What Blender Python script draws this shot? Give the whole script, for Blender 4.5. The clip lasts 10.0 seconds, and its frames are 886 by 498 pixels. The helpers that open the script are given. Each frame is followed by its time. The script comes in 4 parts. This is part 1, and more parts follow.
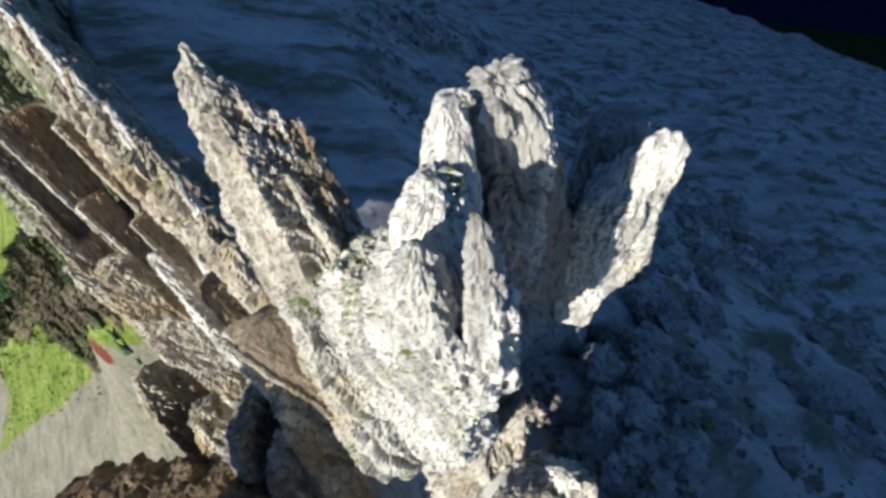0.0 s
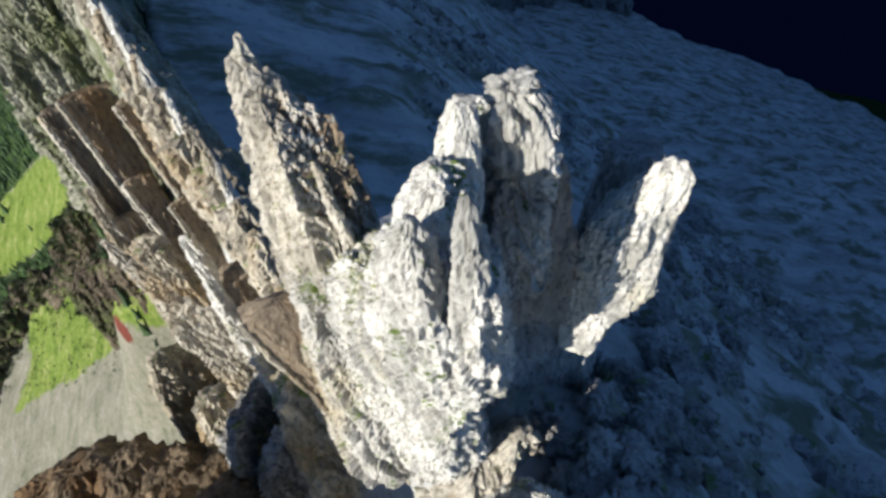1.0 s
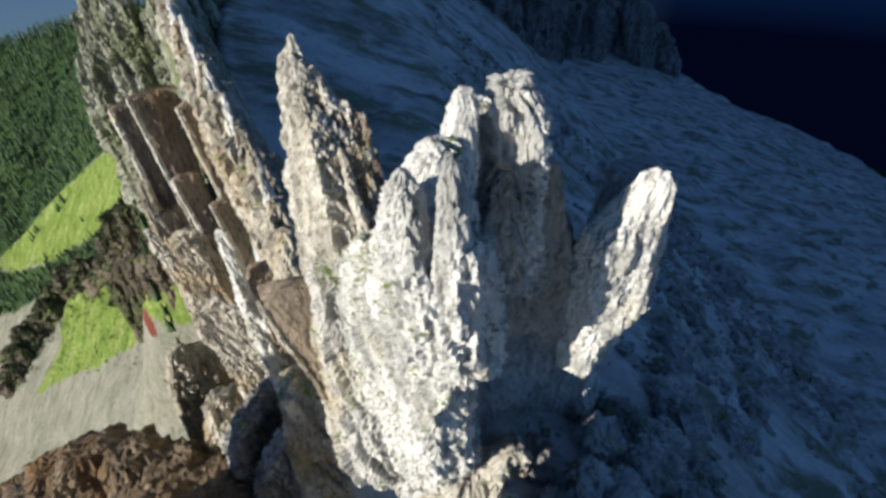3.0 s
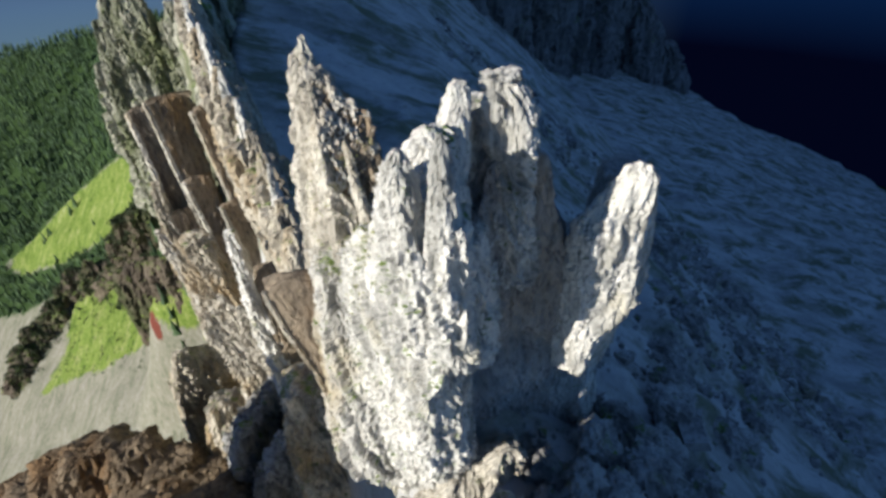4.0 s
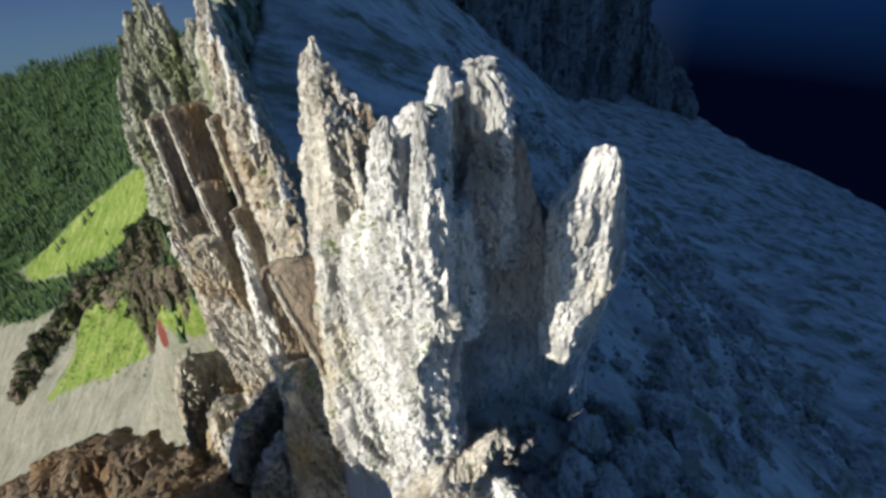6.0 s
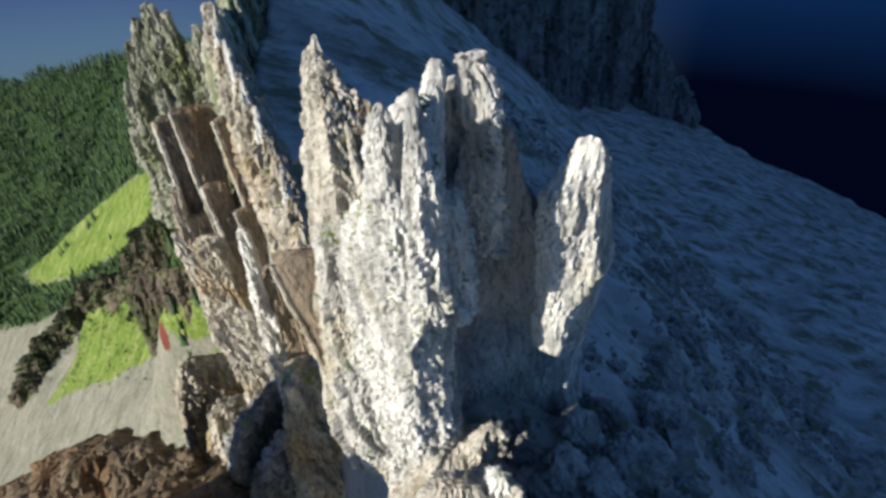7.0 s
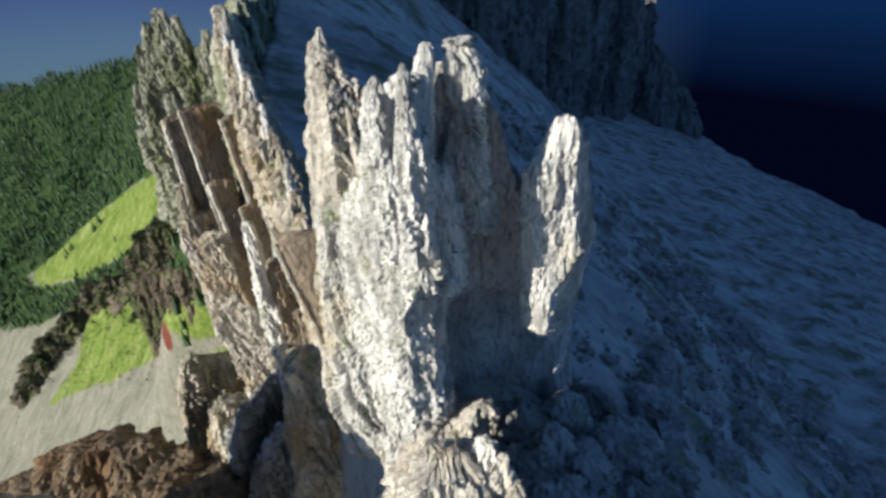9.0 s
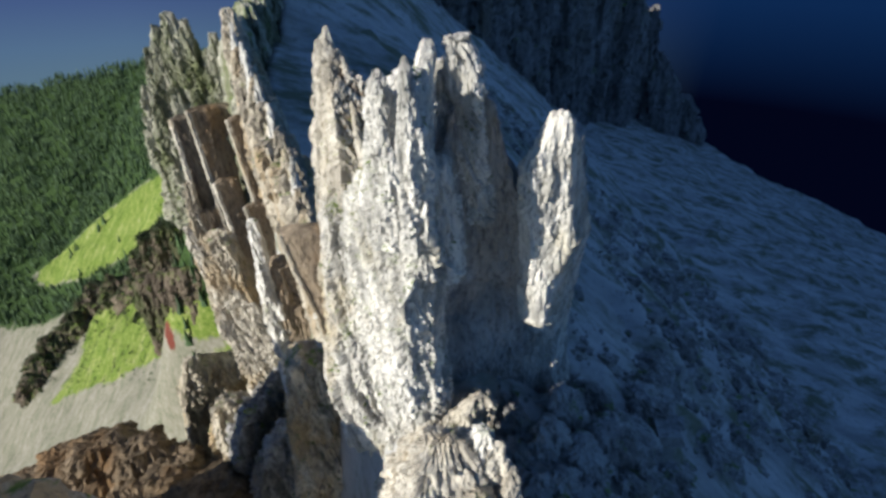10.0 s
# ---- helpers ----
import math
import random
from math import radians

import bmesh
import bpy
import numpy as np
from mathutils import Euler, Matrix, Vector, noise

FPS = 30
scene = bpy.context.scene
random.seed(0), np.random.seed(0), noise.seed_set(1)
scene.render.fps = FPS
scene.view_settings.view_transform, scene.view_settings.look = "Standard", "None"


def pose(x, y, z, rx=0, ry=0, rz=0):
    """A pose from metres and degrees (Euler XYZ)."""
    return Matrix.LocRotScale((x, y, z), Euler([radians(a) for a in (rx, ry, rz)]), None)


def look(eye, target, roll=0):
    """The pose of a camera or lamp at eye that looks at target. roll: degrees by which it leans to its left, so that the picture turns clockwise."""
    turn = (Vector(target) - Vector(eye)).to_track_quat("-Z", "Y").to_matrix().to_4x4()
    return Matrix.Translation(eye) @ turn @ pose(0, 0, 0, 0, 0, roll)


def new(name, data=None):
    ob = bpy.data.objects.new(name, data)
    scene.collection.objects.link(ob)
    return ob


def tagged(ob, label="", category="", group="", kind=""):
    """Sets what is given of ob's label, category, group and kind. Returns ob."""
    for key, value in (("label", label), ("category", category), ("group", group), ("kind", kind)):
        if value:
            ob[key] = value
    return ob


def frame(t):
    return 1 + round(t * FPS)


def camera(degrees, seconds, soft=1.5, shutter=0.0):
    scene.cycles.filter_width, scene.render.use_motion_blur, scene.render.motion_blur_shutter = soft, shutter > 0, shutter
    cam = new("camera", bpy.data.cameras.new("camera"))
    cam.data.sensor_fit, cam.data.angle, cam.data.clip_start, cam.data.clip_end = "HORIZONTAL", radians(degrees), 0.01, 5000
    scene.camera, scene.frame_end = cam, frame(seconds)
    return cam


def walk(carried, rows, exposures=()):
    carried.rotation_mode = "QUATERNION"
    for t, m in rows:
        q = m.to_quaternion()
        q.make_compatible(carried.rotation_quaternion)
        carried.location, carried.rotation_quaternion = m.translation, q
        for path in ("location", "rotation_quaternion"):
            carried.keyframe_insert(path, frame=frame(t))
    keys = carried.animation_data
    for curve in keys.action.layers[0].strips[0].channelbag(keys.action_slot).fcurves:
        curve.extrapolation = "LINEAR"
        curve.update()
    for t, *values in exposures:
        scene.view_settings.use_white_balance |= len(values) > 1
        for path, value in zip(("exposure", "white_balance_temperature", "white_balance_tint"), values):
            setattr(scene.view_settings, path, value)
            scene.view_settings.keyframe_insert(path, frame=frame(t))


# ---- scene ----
cam = camera(88.0, 10.0, soft=3.1)
PATH = [
    (0, (-0.02, -0.058, 70.059), (0.223, 1.304, 68.615), -10.9),
    (0.5, (0.391, -1.319, 69.8), (0.593, 0.096, 68.4), -8.2),
    (1, (0.76, -2.689, 69.568), (0.927, -1.229, 68.211), -6.1),
    (1.5, (1.112, -4.075, 69.316), (1.248, -2.579, 67.995), -4.7),
    (2, (1.475, -5.41, 69.08), (1.585, -3.884, 67.792), -3.6),
    (2.5, (1.808, -6.754, 68.847), (1.895, -5.201, 67.589), -2.8),
    (3.8, (2.742, -10.617, 68.286), (2.793, -9.015, 67.09), -1.5),
    (4, (2.897, -11.182, 68.219), (2.942, -9.574, 67.03), -1.5),
    (4.5, (3.29, -12.749, 67.999), (3.326, -11.128, 66.827), -1.3),
    (5, (3.693, -14.287, 67.733), (3.721, -12.654, 66.58), -1.1),
    (5.5, (4.096, -15.831, 67.492), (4.118, -14.184, 66.358), -0.9),
    (7, (5.328, -20.203, 66.614), (5.337, -18.527, 65.523), -0.5),
    (7.5, (5.728, -21.684, 66.332), (5.734, -20.0, 65.253), -0.4),
    (8, (6.05, -23.14, 66.041), (6.055, -21.452, 64.969), -0.3),
    (8.5, (6.362, -24.58, 65.755), (6.364, -22.888, 64.688), -0.2),
    (9, (6.629, -25.995, 65.468), (6.628, -24.3, 64.407), -0.1),
    (9.5, (6.853, -27.393, 65.193), (6.847, -25.693, 64.139), 0.1),
    (10, (7.054, -28.74, 64.979), (7.042, -27.034, 63.936), 0.3),
]
walk(cam, [(t, look(eye, target, roll)) for t, eye, target, roll in PATH])


# ---- world, sun and exposure ----
SUN_FROM = Vector((-0.816, -0.578, 0.0)).normalized()
SUN_EL = radians(16.5)
sun_dir = Vector((SUN_FROM.x * math.cos(SUN_EL), SUN_FROM.y * math.cos(SUN_EL), math.sin(SUN_EL)))
world = bpy.data.worlds.new("world")
scene.world = world
world.use_nodes = True
wn = world.node_tree
wn.nodes.clear()
sky = wn.nodes.new("ShaderNodeTexSky")
sky.sky_type, sky.sun_disc = "NISHITA", False
sky.sun_elevation = SUN_EL
sky.sun_rotation = math.atan2(sun_dir.x, sun_dir.y)
sky.altitude, sky.dust_density, sky.ozone_density = 2500, 0.0, 6.0
sky_bg = wn.nodes.new("ShaderNodeBackground")
sky_bg.inputs[1].default_value = 0.086
sky_out = wn.nodes.new("ShaderNodeOutputWorld")
wn.links.new(sky.outputs[0], sky_bg.inputs[0])
wn.links.new(sky_bg.outputs[0], sky_out.inputs[0])
sun_data = bpy.data.lights.new("sun", "SUN")
sun_data.energy, sun_data.angle, sun_data.color = 5.0, radians(0.5), (1.0, 0.955, 0.88)
sun = new("sun", sun_data)
sun.matrix_world = look(tuple(sun_dir * 300), (0, 0, 0))
scene.view_settings.exposure = 0.70


# ---- noise ----
def hash3(ix, iy, iz, seed):
    if seed >= 1000:
        h = ((ix * 0x8DA6B343) ^ (iy * 0xD8163841) ^ (iz * 0xCB1AB31F) ^ (seed * 0x9E3779B1)) & 0xFFFFFFFF
        h = ((h ^ (h >> 16)) * 0x85EBCA6B) & 0xFFFFFFFF
        h = ((h ^ (h >> 13)) * 0xC2B2AE35) & 0xFFFFFFFF
        return ((h ^ (h >> 16)) & 0xFFFFFF) / float(0xFFFFFF)
    h = (ix * 374761393 + iy * 668265263 + iz * 1274126177 + seed * 974634777).astype(np.int64) & 0xFFFFFFFF
    h = ((h ^ (h >> 13)) * 1274126177) & 0xFFFFFFFF
    h = ((h ^ (h >> 16)) * 2246822519) & 0xFFFFFFFF
    return ((h ^ (h >> 15)) & 0xFFFFFF) / float(0xFFFFFF)


def vnoise(p, seed=0):
    """Smooth value noise in -1..1 at points p (n, 3)."""
    i = np.floor(p).astype(np.int64)
    f = p - i
    f = f * f * f * (f * (f * 6 - 15) + 10)
    out = 0
    for dx in (0, 1):
        wx = f[:, 0] if dx else 1 - f[:, 0]
        for dy in (0, 1):
            wy = f[:, 1] if dy else 1 - f[:, 1]
            for dz in (0, 1):
                wz = f[:, 2] if dz else 1 - f[:, 2]
                out = out + wx * wy * wz * hash3(i[:, 0] + dx, i[:, 1] + dy, i[:, 2] + dz, seed)
    return out * 2 - 1


def fbm(p, octaves=4, seed=0, gain=0.5, ridged=False):
    total, amp, norm = 0, 1.0, 0
    q = p.copy()
    for o in range(octaves):
        n = vnoise(q, seed + o * 17)
        if ridged:
            n = 1 - 2 * np.abs(n)
        total = total + amp * n
        norm += amp
        amp *= gain
        q = q * 2.03 + 11.7
    return total / norm


def cells(p, seed=0):
    """Cellular noise: distance between the two nearest seeds, and facets, one tilted plane for each cell."""
    i = np.floor(p).astype(np.int64)
    best = np.full(len(p), 9.0)
    second = np.full(len(p), 9.0)
    facet = np.zeros(len(p))
    for dx in (-1, 0, 1):
        for dy in (-1, 0, 1):
            for dz in (-1, 0, 1):
                cx, cy, cz = i[:, 0] + dx, i[:, 1] + dy, i[:, 2] + dz
                r = [hash3(cx, cy, cz, seed + k) for k in range(4)]
                ox, oy, oz = p[:, 0] - cx - r[0], p[:, 1] - cy - r[1], p[:, 2] - cz - r[2]
                d = np.abs(ox) + np.abs(oy) + 0.7 * np.abs(oz)
                near = d < best
                second = np.where(near, best, np.minimum(second, d))
                plane = r[3] * 2 - 1 + 1.1 * ((r[1] - 0.5) * ox + (r[2] - 0.5) * oy + (r[0] - 0.5) * oz)
                facet = np.where(near, plane, facet)
                best = np.where(near, d, best)
    return second - best, facet


# ---- materials ----
def material(name):
    m = bpy.data.materials.new(name)
    m.use_nodes = True
    return m, m.node_tree, m.node_tree.nodes["Principled BSDF"]


def noise_node(nt, scale, detail=6, rough=0.6, vec=None, stretch=None):
    n = nt.nodes.new("ShaderNodeTexNoise")
    n.inputs["Scale"].default_value, n.inputs["Detail"].default_value, n.inputs["Roughness"].default_value = scale, detail, rough
    if vec is not None:
        if stretch:
            mp = nt.nodes.new("ShaderNodeMapping")
            mp.inputs["Scale"].default_value = stretch
            nt.links.new(vec, mp.inputs[0])
            vec = mp.outputs[0]
        nt.links.new(vec, n.inputs[0])
    return n.outputs[0]


def ramp(nt, fac, stops):
    r = nt.nodes.new("ShaderNodeValToRGB")
    while len(r.color_ramp.elements) < len(stops):
        r.color_ramp.elements.new(0.5)
    for e, (pos, col) in zip(r.color_ramp.elements, stops):
        e.position, e.color = pos, (*col, 1) if len(col) == 3 else (col[0], col[0], col[0], 1)
    nt.links.new(fac, r.inputs[0])
    return r.outputs[0]


def mixed(nt, fac, a, b, mode="MIX"):
    m = nt.nodes.new("ShaderNodeMix")
    m.data_type, m.blend_type = "RGBA", mode
    for socket, v in ((m.inputs[0], fac), (m.inputs[6], a), (m.inputs[7], b)):
        if isinstance(v, (int, float)):
            socket.default_value = v
        elif isinstance(v, tuple):
            socket.default_value = (*v, 1)
        else:
            nt.links.new(v, socket)
    return m.outputs[2]


def bumped(nt, bsdf, height, strength, distance):
    b = nt.nodes.new("ShaderNodeBump")
    b.inputs["Strength"].default_value, b.inputs["Distance"].default_value = strength, distance
    nt.links.new(height, b.inputs["Height"])
    nt.links.new(b.outputs[0], bsdf.inputs["Normal"])


def rock_material(name, pale, grey, stain, stain_at=0.58, size=1.0, green=0.0):
    m, nt, bsdf = material(name)
    pos = nt.nodes.new("ShaderNodeNewGeometry").outputs["Position"]
    streak = noise_node(nt, 0.28 / size, 8, 0.65, pos, (1, 1, 0.16))
    fine = noise_node(nt, 1.6 / size, 9, 0.7, pos, (1, 1, 0.33))
    patch = noise_node(nt, 0.09 / size, 5, 0.6, pos, (1, 1, 0.45))
    pits = noise_node(nt, 3.4 / size, 5, 0.75, pos, (1, 1, 0.5))
    base = ramp(nt, streak, [(0.3, tuple(c * 0.8 for c in grey)), (0.43, grey), (0.53, pale), (0.72, tuple(min(1, c * 1.16) for c in pale))])
    base = mixed(nt, ramp(nt, patch, [(stain_at - 0.04, (0,)), (stain_at + 0.1, (1,))]), base, stain)
    # Crevice shade put into the colour: darker where the bump runs low.
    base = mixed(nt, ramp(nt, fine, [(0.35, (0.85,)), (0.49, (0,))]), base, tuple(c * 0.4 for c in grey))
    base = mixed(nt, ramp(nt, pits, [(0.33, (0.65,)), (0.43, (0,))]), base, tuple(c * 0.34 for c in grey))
    if green:
        nrm = nt.nodes.new("ShaderNodeNewGeometry").outputs["Normal"]
        sep = nt.nodes.new("ShaderNodeSeparateXYZ")
        nt.links.new(nrm, sep.inputs[0])
        tufts = noise_node(nt, 0.35 / size, 7, 0.7, pos)
        mul = nt.nodes.new("ShaderNodeMath")
        mul.operation = "MULTIPLY"
        nt.links.new(ramp(nt, sep.outputs[2], [(0.42, (0,)), (0.7, (1,))]), mul.inputs[0])
        nt.links.new(ramp(nt, tufts, [(0.62 - green, (0,)), (0.7 - green, (1,))]), mul.inputs[1])
        base = mixed(nt, mul.outputs[0], base, (0.12, 0.17, 0.035))
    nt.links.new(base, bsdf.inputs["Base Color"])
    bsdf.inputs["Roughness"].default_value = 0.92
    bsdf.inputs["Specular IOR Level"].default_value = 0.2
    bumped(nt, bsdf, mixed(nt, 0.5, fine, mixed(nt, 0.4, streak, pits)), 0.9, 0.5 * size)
    return m


LIME = rock_material("pale_limestone", (0.60, 0.58, 0.525), (0.36, 0.35, 0.315), (0.46, 0.42, 0.31), 0.60, 1.0, 0.08)
# Warm shade of faces turned from the sun is put into this brown.
SHADE_BROWN = rock_material("shade_brown_limestone", (0.27, 0.215, 0.15), (0.155, 0.122, 0.088), (0.23, 0.15, 0.08), 0.58, 1.6, 0.0)
OCHRE = rock_material("ochre_limestone", (0.45, 0.405, 0.32), (0.26, 0.23, 0.18), (0.33, 0.245, 0.14), 0.53, 1.4, 0.08)
MOSSY = rock_material("mossy_limestone", (0.33, 0.32, 0.255), (0.14, 0.145, 0.095), (0.13, 0.145, 0.07), 0.53, 2.2, 0.11)
TURF = rock_material("grassy_limestone", (0.47, 0.45, 0.40), (0.32, 0.305, 0.27), (0.38, 0.32, 0.21), 0.58, 1.2, 0.10)
# Limestone copy darkened for the shaded wall and dome; its brown stain is real.
SHADE_LIME = rock_material("shade_darkened_limestone", (0.40, 0.385, 0.365), (0.28, 0.27, 0.255), (0.315, 0.285, 0.245), 0.56, 1.6, 0.0)
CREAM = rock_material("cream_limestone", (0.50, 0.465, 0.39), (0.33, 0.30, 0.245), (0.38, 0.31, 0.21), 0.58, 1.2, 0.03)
STONE = rock_material("grey_scree_stone", (0.36, 0.355, 0.34), (0.20, 0.195, 0.185), (0.22, 0.20, 0.15), 0.58, 2.4, 0.06)
CLIFF = rock_material("grey_cliff_rock", (0.21, 0.205, 0.20), (0.115, 0.112, 0.11), (0.15, 0.13, 0.10), 0.55, 14.0, 0.05)
UMBER = rock_material("dark_brown_rock", (0.22, 0.165, 0.105), (0.125, 0.094, 0.062), (0.165, 0.10, 0.048), 0.55, 2.6, 0.0)
# Dark scrubby rock, its colour lowered further for shade on the crags.
SCRUB = rock_material("scrubby_shade_dark_rock", (0.145, 0.115, 0.083), (0.075, 0.06, 0.042), (0.06, 0.07, 0.028), 0.53, 4.0, 0.12)


def link_mesh(name, verts, faces, mat, parent=None, smooth=False):
    me = bpy.data.meshes.new(name)
    me.from_pydata(verts.tolist() if hasattr(verts, "tolist") else verts, [], faces.tolist() if hasattr(faces, "tolist") else faces)
    me.materials.append(mat)
    if smooth:
        me.shade_smooth()
    ob = new(name, me)
    ob.parent = parent
    return ob


# ---- rock columns ----
def weathering(g, crack):
    """Relief of weathered limestone at points g: lumps, flutes, cracked facets and grit."""
    warp = g + 0.55 * np.stack([vnoise(g * (0.4, 0.4, 0.2) + k * 31.7, 1005 + k) for k in range(3)], -1)
    tilt = np.stack([warp[:, 0] + 0.18 * warp[:, 2], warp[:, 1] - 0.12 * warp[:, 2], warp[:, 2] + 0.2 * warp[:, 0]], -1)
    lump = fbm(warp * (0.17, 0.17, 0.05), 3, 1044)
    flute = fbm(warp * (0.5, 0.5, 0.06), 4, 1021, 0.6, True)
    gap, facet = cells(tilt * (0.32, 0.32, 0.085), 1071)
    gap2, facet2 = cells(tilt * (0.85, 0.85, 0.24), 1093)
    gap3, facet3 = cells(tilt * (2.1, 2.1, 0.5), 1131)
    grit = fbm(warp * (2.4, 2.4, 0.9), 4, 1060, 0.75)
    rill = fbm(warp * (1.0, 1.0, 0.08), 3, 1150, 0.6, True)
    big = 0.65 * lump + 0.42 * flute + crack * (0.6 * facet + 0.36 * facet2 - 0.6 * np.exp(-gap * 18) - 0.26 * np.exp(-gap2 * 12))
    small = 0.2 * facet3 + 0.17 * grit - 0.16 * np.exp(-gap3 * 9) + 0.22 * rill
    return warp, lump, big, small


def column(name, rows, mat, parent=None, label="", cell=0.45, rough=1.0, size=1.0, boxy=3.0, cap=0.5, crack=1.0, hollows=(), strata=0.0):
    """A weathered rock column. rows from foot to top: height, centre x and y, half widths, turn in degrees."""
    rows = [tuple(r) if len(r) == 6 else (*r, 0.0) for r in rows]
    body = len(rows)
    z, cx, cy, hx, hy, rot = rows[-1]
    lift = cap * min(hx, hy)
    for a in (25, 50, 70, 84):
        c, q = math.cos(radians(a)), math.sin(radians(a))
        rows.append((z + lift * q, cx, cy, hx * c, hy * c, rot))
    rows = np.array(rows, float)
    length = np.concatenate([[0], np.cumsum(np.sqrt((np.diff(rows[:, :4], axis=0) ** 2).sum(1)))])
    nv = max(12, int(length[-1] / cell))
    s = np.linspace(0, length[-1], nv)
    z, cx, cy, hx, hy, rot = (np.interp(s, length, rows[:, k]) for k in range(6))
    up = np.clip((s - length[body - 1]) / max(1e-6, length[-1] - length[body - 1]), 0, 1)
    around = 2.7 * (rows[:body, 3] + rows[:body, 4]).mean()
    nu = int(min(520, max(26, around / cell)))
    e = 2.0 / boxy
    t = np.linspace(0, 2 * np.pi, 1441)
    tx, ty = np.sign(np.cos(t)) * np.abs(np.cos(t)) ** e, np.sign(np.sin(t)) * np.abs(np.sin(t)) ** e
    run = np.concatenate([[0], np.cumsum(np.hypot(np.diff(tx), np.diff(ty)))])
    at = np.linspace(0, run[-1], nu, endpoint=False)
    ux, uy = np.interp(at, run, tx), np.interp(at, run, ty)
    u = np.arctan2(uy * np.abs(uy) ** (0.5 * (boxy - 2)), ux * np.abs(ux) ** (0.5 * (boxy - 2)))
    lx, ly = hx[:, None] * ux, hy[:, None] * uy
    c, q = np.cos(np.radians(rot))[:, None], np.sin(np.radians(rot))[:, None]
    P = np.stack([cx[:, None] + c * lx - q * ly, cy[:, None] + q * lx + c * ly, np.repeat(z[:, None], nu, 1)], -1)
    side = np.sqrt(1 - 0.96 * up ** 2)[:, None]
    N = np.stack([(c * np.cos(u) - q * np.sin(u)) * side, (q * np.cos(u) + c * np.sin(u)) * side, np.repeat(up[:, None], nu, 1)], -1)
    p, n = P.reshape(-1, 3), N.reshape(-1, 3)
    last_r = min(rows[body - 1, 3], rows[body - 1, 4])
    w = np.minimum(1.0, np.maximum(np.minimum(hx, hy), np.where(up > 0, last_r, 0)) / (2.4 * size))[:, None].repeat(nu, 1).reshape(-1)
    mx, my = rows[:body, 3].mean(), rows[:body, 4].mean()
    run_up = np.repeat((rows[0, 0] + s)[:, None], nu, 1).reshape(-1)
    even = np.stack([np.tile(rows[0, 1] + mx * ux, nv), np.tile(rows[0, 2] + my * uy, nv), run_up], -1)
    wide = np.stack([rows[0, 1] + np.maximum(hx, 0.3 * mx)[:, None] * ux, rows[0, 2] + np.maximum(hy, 0.3 * my)[:, None] * uy, np.zeros((nv, nu))], -1).reshape(-1, 3)
    wide[:, 2] = run_up
    k = 0.5 if mx > 4 and rows[body - 1, 3] > 0.42 * mx else 0.0
    g = k * even + (1 - k) * wide
    capped = np.repeat(np.clip(4 * up, 0, 1)[:, None], nu, 1).reshape(-1, 1)
    g = (g + capped * (np.stack([p[:, 0] - cx.mean() + rows[0, 1], p[:, 1] - cy.mean() + rows[0, 2], g[:, 2]], -1) - g)) / size
    warp, lump, big, small = weathering(g, crack)
    if strata:
        bed = p[:, 2] / size + 0.06 * p[:, 0] / size + 0.5 * lump
        big = big + strata * (vnoise(np.stack([bed * 0.55, 0 * bed, 0.04 * g[:, 0]], -1), 1017) - 0.5 + 0.5 * np.round(2.5 * vnoise(np.stack([bed * 0.3, 0 * bed, 0.03 * g[:, 1]], -1), 1018)) / 2.5)
    w2 = np.minimum(1.0, w * 3.2)
    crest = np.repeat(np.clip((s - 0.8 * length[body - 1]) / max(1e-6, length[-1] - 0.8 * length[body - 1]), 0, 1)[:, None], nu, 1).reshape(-1)
    p[:, 2] += crest * 0.45 * fbm(p * (0.7, 0.7, 0.0) / size, 3, 1077, 0.6) * w * size * rough
    calm = 1 - 0.55 * np.repeat(up[:, None], nu, 1).reshape(-1)
    p = p + n * ((big * w + small * w2) * calm * rough * size)[:, None]
    for hx0, hy0, hz0, wide, tall, deep in hollows:
        d2 = ((p[:, 0] - hx0) ** 2 + (p[:, 1] - hy0) ** 2) / wide ** 2 + ((p[:, 2] - hz0) / tall) ** 2
        p = p - n * (deep * np.exp(-d2 ** 2))[:, None]
    faces = np.arange(nv * nu).reshape(nv, nu)
    a, b = faces[:-1], faces[1:]
    quads = np.stack([a, np.roll(a, -1, 1), np.roll(b, -1, 1), b], -1).reshape(-1, 4).tolist()
    verts = np.vstack([p, p[-nu:].mean(0)])
    last = (nv - 1) * nu
    quads += [(last + k, last + (k + 1) % nu, nv * nu) for k in range(nu)]
    ob = link_mesh(name, verts, quads, mat, parent)
    if label:
        ob["label"] = label
    return ob


